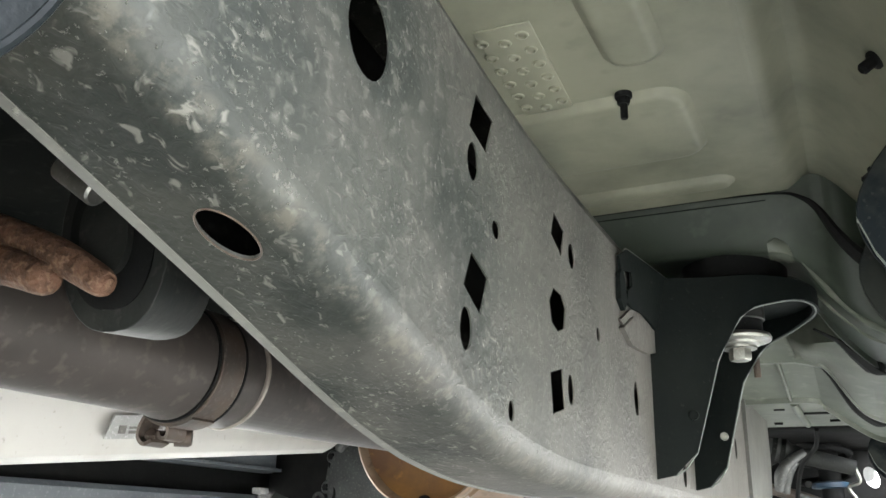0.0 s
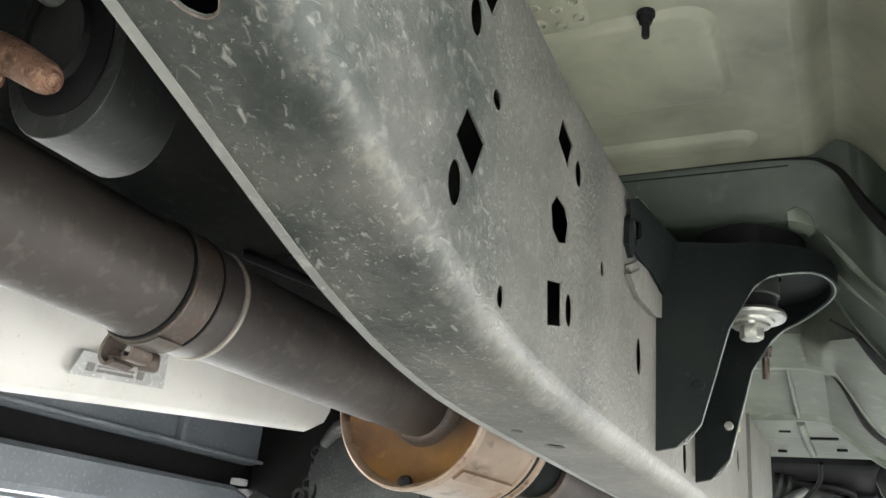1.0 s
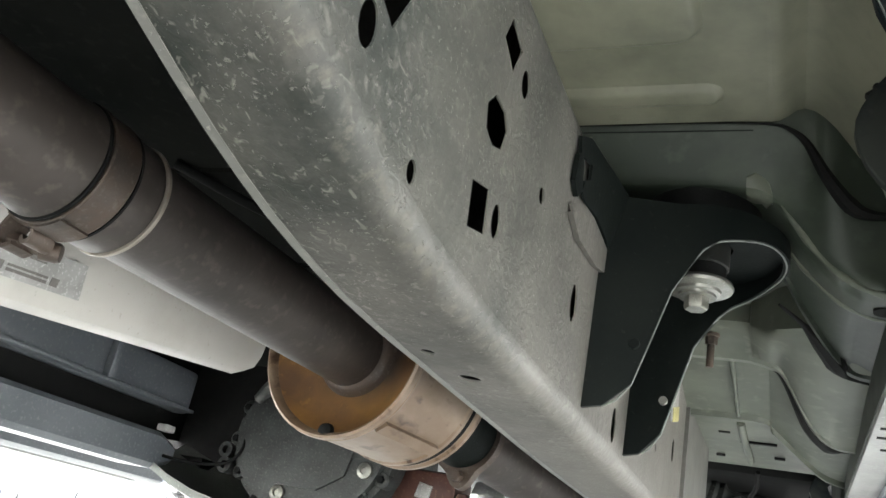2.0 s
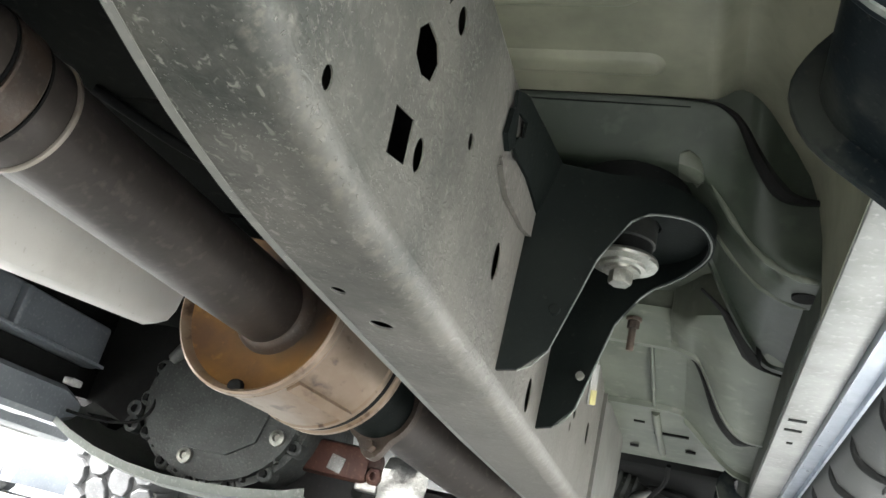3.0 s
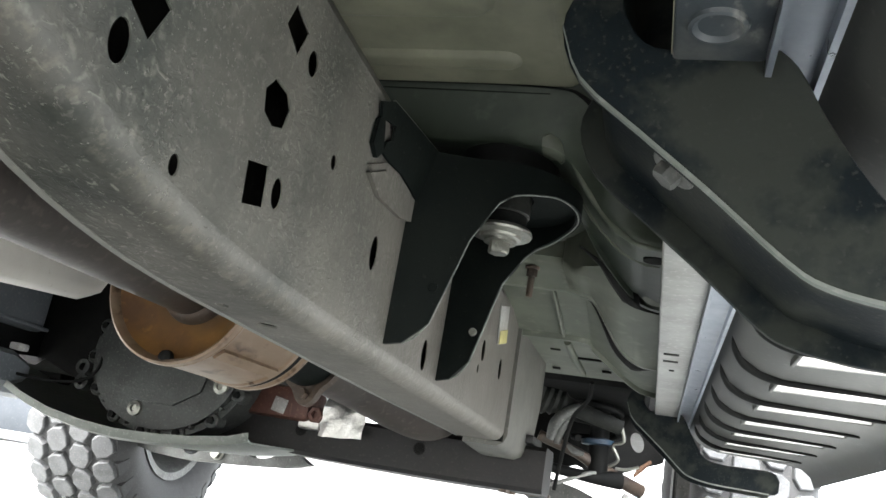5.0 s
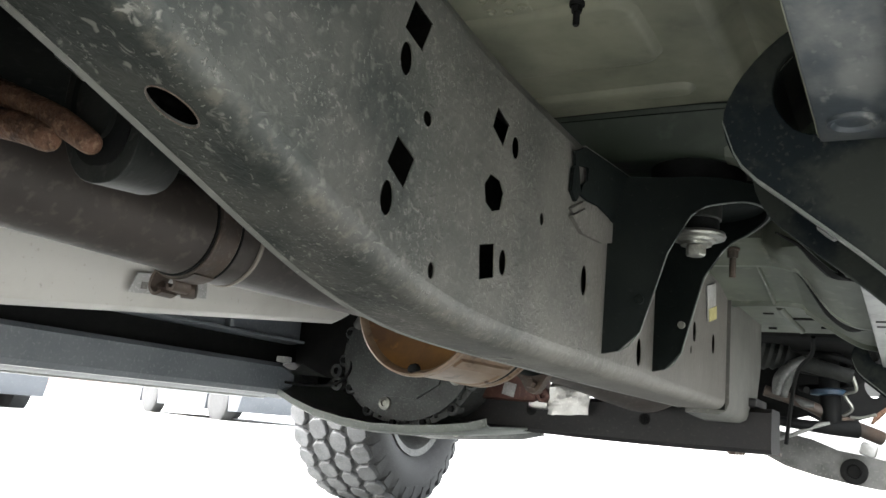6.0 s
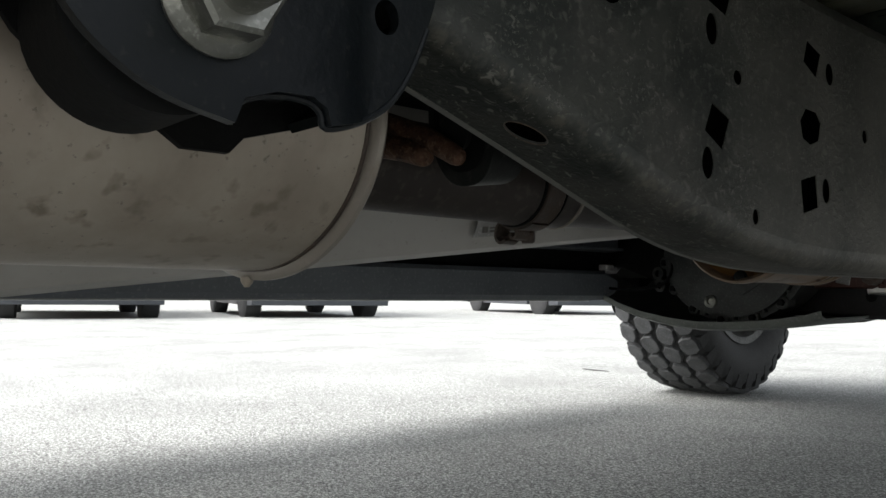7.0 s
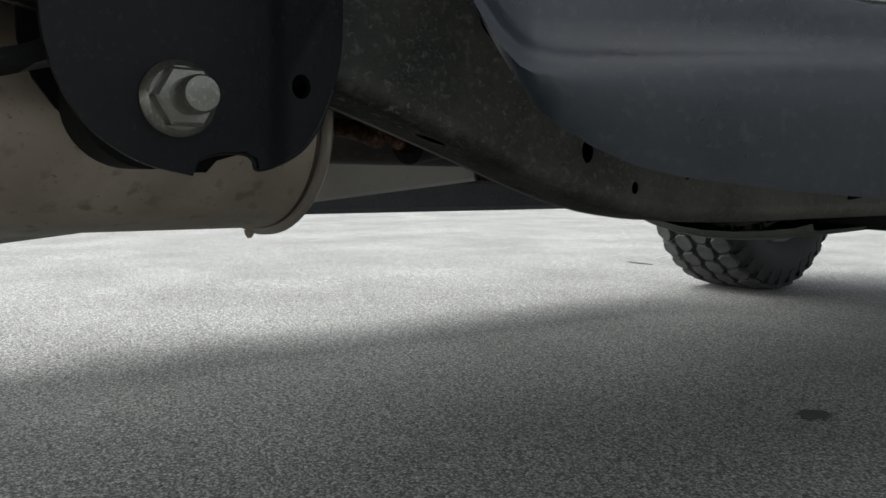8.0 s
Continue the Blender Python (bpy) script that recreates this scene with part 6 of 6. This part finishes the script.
# ---- far car park ----
def build_car(paint):
    """A car seen from below its sills, axle line along x, standing at the origin."""
    car = thing("parked_car", (0, 0, 0), "grey parked car with dark tyres on the asphalt", "car", "parked cars")
    bm = bmesh.new()
    outline = [(-2.1, 0.20), (-1.75, 0.19), (-1.72, 0.42), (-1.5, 0.62), (-1.2, 0.62), (-0.98, 0.42), (-0.95, 0.19), (0.95, 0.19), (0.98, 0.42), (1.2, 0.62), (1.5, 0.62), (1.72, 0.42), (1.75, 0.19), (2.05, 0.20), (2.15, 0.45), (2.1, 0.95), (1.3, 1.05), (0.7, 1.6), (-1.5, 1.62), (-2.05, 1.05), (-2.2, 0.6)]
    plate(bm, outline, [], 1.76, lambda u, v, d: (u, -0.88 + d, v))
    part("body", bm, paint, car)
    bm = bmesh.new()
    box(bm, (0, 0, 0.30), (3.6, 1.4, 0.2), 0.03)
    part("underbody", bm, SOFT, car)
    for x in (-1.35, 1.35):
        for y in (-0.78, 0.78):
            bm = bmesh.new()
            turned(bm, (x, y - 0.11, 0.34), (0, 1, 0), [(0, 0.2), (0.0, 0.31), (0.02, 0.34), (0.2, 0.34), (0.22, 0.31), (0.22, 0.2)], 32)
            part("tyre", bm, RUBBER, car)
    return car


car = build_car(FAR_PAINT)
FAR = ground_height(-11.1, 0) - 0.02
car.matrix_basis = Matrix.Translation((-10.75, 6.12, FAR)) @ Matrix.Rotation(radians(-16.7), 4, "Z")
copy_thing(car, Matrix.Translation((-11.5, 3.35, FAR)) @ Matrix.Rotation(radians(-14), 4, "Z"))
copy_thing(car, Matrix.Translation((-10.2, 11.2, FAR)) @ Matrix.Rotation(radians(-20), 4, "Z"))


def build_far_wall():
    bm = bmesh.new()
    box(bm, (-34, 12, 1.6), (0.6, 90, 3.5), 0.0)
    ob = part("backdrop", bm, BRICKW)
    tagged(ob, "far pale building wall beyond the car park", "building", kind="structure")


build_far_wall()


# ---- front suspension seen past the end of the rail ----
def build_suspension():
    strut = thing("front_strut", (0.08, 1.9, 0.30), "front coil spring and damper with a blue spring seat", "suspension strut")
    bm = bmesh.new()
    turned(bm, (0.060, 1.92, 0.575), (0.05, 0, -1), [(0, 0.028), (0.12, 0.028), (0.122, 0.02), (0.26, 0.02)], 24)
    part("damper", bm, SOFT, strut)
    bm = bmesh.new()
    hose(bm, [(0.062 + 0.046 * math.cos(a), 1.92 + 0.046 * math.sin(a), 0.555 - 0.0047 * i) for i, a in enumerate(i * math.pi / 4 for i in range(38))], 0.007, 8, 2)
    part("coil", bm, SOFT, strut)
    bm = bmesh.new()
    turned(bm, (0.066, 1.92, 0.388), (0.05, 0, -1), [(0, 0.024), (0.003, 0.034), (0.012, 0.033), (0.014, 0.022)], 28)
    part("spring_seat", bm, BLUE, strut, "blue painted spring seat")
    half = thing("drive_shaft", (-0.02, 1.8, 0.36), "grey rubber boot and shaft of the front drive", "drive shaft")
    bm = bmesh.new()
    prof = [(0, 0.045)]
    for i in range(5):
        prof += [(0.012 + 0.016 * i, 0.046 - 0.005 * i), (0.02 + 0.016 * i, 0.038 - 0.005 * i)]
    turned(bm, (-0.075, 1.80, 0.455), (1, 0.2, -0.25), prof + [(0.1, 0.016), (0.2, 0.014)], 28)
    part("boot", bm, GREYRUB, half)
    arm_low = thing("control_arm", (0.05, 1.9, 0.30), "brown rusty front lower control arm", "control arm")
    bm = bmesh.new()
    hose(bm, [(-0.05, 1.88, 0.375), (0.03, 1.9, 0.352), (0.09, 1.95, 0.325), (0.16, 2.0, 0.30)], [0.011, 0.011, 0.014, 0.015], 14)
    part("arm", bm, CLAMP, arm_low)
    bm = bmesh.new()
    plate(bm, [(-0.10, 0.268), (-0.06, 0.244), (-0.02, 0.226), (0.04, 0.212), (0.10, 0.203), (0.155, 0.197), (0.20, 0.20), (0.222, 0.225), (0.20, 0.250), (0.13, 0.262), (0.08, 0.268), (0.03, 0.286), (-0.03, 0.298), (-0.09, 0.295)], [], 0.03, lambda u, v, d: (u, 1.99 + d, v))
    forged = part("forged_arm", bm, CAST, arm_low, "grey forged lower arm")
    bm = bmesh.new()
    turned(bm, (0.110, 1.991, 0.2285), (0, -1, 0), [(0, 0.026), (0.008, 0.026), (0.010, 0.021), (0.010, 0.014), (0.002, 0.012)], 24)
    part("bushing", bm, SOFT, forged, "black rubber bushing")
    bm = bmesh.new()
    hose(bm, [(-0.12, 1.86, 0.33), (-0.04, 1.88, 0.318), (0.05, 1.9, 0.31), (0.12, 1.93, 0.312)], [0.009, 0.009, 0.012, 0.018], 12)
    part("tie_rod", bm, SOFT, arm_low)
    knuckle = thing("steering_knuckle", (-0.02, 1.78, 0.36), "pale cast knuckle with cables", "knuckle")
    bm = bmesh.new()
    hose(bm, [(0.035, 1.80, 0.435), (0.01, 1.80, 0.42), (-0.01, 1.80, 0.395), (-0.018, 1.81, 0.365)], [0.007, 0.010, 0.012, 0.008], 10)
    part("bracket", bm, CAST, knuckle)
    bm = bmesh.new()
    hose(bm, [(0.020, 1.87, 0.430), (0.004, 1.87, 0.412), (-0.008, 1.87, 0.388), (-0.010, 1.87, 0.362)], [0.005, 0.009, 0.011, 0.006], 10)
    hose(bm, [(0.012, 1.865, 0.362), (0.028, 1.865, 0.352), (0.046, 1.865, 0.350)], [0.004, 0.008, 0.005], 10)
    part("upright", bm, CAST, knuckle, "pale cast upright")
    bm = bmesh.new()
    hose(bm, [(-0.022, 1.89, 0.279), (0.02, 1.89, 0.298), (0.055, 1.89, 0.314), (0.072, 1.89, 0.319)], [0.0035, 0.0045, 0.0045, 0.003], 10)
    part("link_rod", bm, SILL, knuckle, "bright stabiliser link rod")
    bm = bmesh.new()
    hose(bm, [(0.108, 1.90, 0.333), (0.130, 1.90, 0.334), (0.154, 1.90, 0.342)], 0.0032, 8)
    part("brake_pipe", bm, ZINC, knuckle)
    bm = bmesh.new()
    box(bm, (0.139, 1.93, 0.274), (0.030, 0.05, 0.026), 0.006, (0, 15, 0))
    part("caliper", bm, SILL, knuckle, "pale brake caliper")
    bm = bmesh.new()
    hose(bm, [(0.066, 1.62, 0.455), (0.06, 1.66, 0.43), (0.03, 1.72, 0.40), (0.015, 1.76, 0.34), (0.005, 1.78, 0.27)], 0.004, 8)
    part("brake_hose", bm, SOFT, knuckle)
    bm = bmesh.new()
    hose(bm, [(0.115, 1.86, 0.41), (0.12, 1.87, 0.385), (0.10, 1.88, 0.375), (0.112, 1.89, 0.35), (0.095, 1.9, 0.335)], 0.0035, 8)
    part("brake_line", bm, ZINC, knuckle)
    bm = bmesh.new()
    hose(bm, [(0.175, 1.95, 0.36), (0.155, 1.94, 0.34), (0.145, 1.93, 0.325)], [0.004, 0.006, 0.003], 8)
    part("bolt_shank", bm, HANGER, knuckle)
    liner = thing("liner_blocker", (0.05, 2.0, 0.35), "black plastic wheel liner with an opening", "wheel liner")
    bm = bmesh.new()
    plate(bm, [(-0.30, 0.31), (-0.05, 0.315), (0.02, 0.335), (0.07, 0.315), (0.13, 0.34), (0.20, 0.37), (0.26, 0.60), (-0.30, 0.60)], [oval(0.142, 0.405, 0.014, 0.022, 16, 20)], 0.004, lambda u, v, d: (u, 2.02 + d + 0.3 * abs(u), v))
    part("panel", bm, SOFT, liner)
    # unseen black sheet, added to keep side light off the gearbox panel
    inner = thing("liner_blocker", (-0.93, 1.4, 0.33), "added black sheet that blocks side light at the far frame rail", "wheel liner")
    bm = bmesh.new()
    plate(bm, [(0.9, 0.34), (1.30, 0.33), (1.62, 0.36), (1.95, 0.47), (1.95, 0.68), (0.9, 0.68)], [], 0.004, lambda u, v, d: (-0.93 + d, u, v))
    part("panel", bm, SOFT, inner)
    far_arm = thing("control_arm", (-0.8, 1.95, 0.22), "grey cast lower control arm with a ball joint bolt", "control arm")
    bm = bmesh.new()
    plate(bm, [(-1.03, 0.222), (-0.95, 0.208), (-0.86, 0.205), (-0.75, 0.212), (-0.62, 0.224), (-0.56, 0.24), (-0.60, 0.262), (-0.70, 0.268), (-0.80, 0.262), (-0.90, 0.258), (-1.0, 0.252)], [oval(-0.862, 0.235, 0.022, 0.016), oval(-0.68, 0.245, 0.03, 0.009, 16, 8)], 0.03, lambda u, v, d: (u, 1.95 + d, v))
    part("web", bm, ALLOY, far_arm)
    bolt("ball_joint_bolt", (-0.79, 1.948, 0.232), (0, -1, 0), 0.022, far_arm, washer=0.016, head=0.014)


build_suspension()
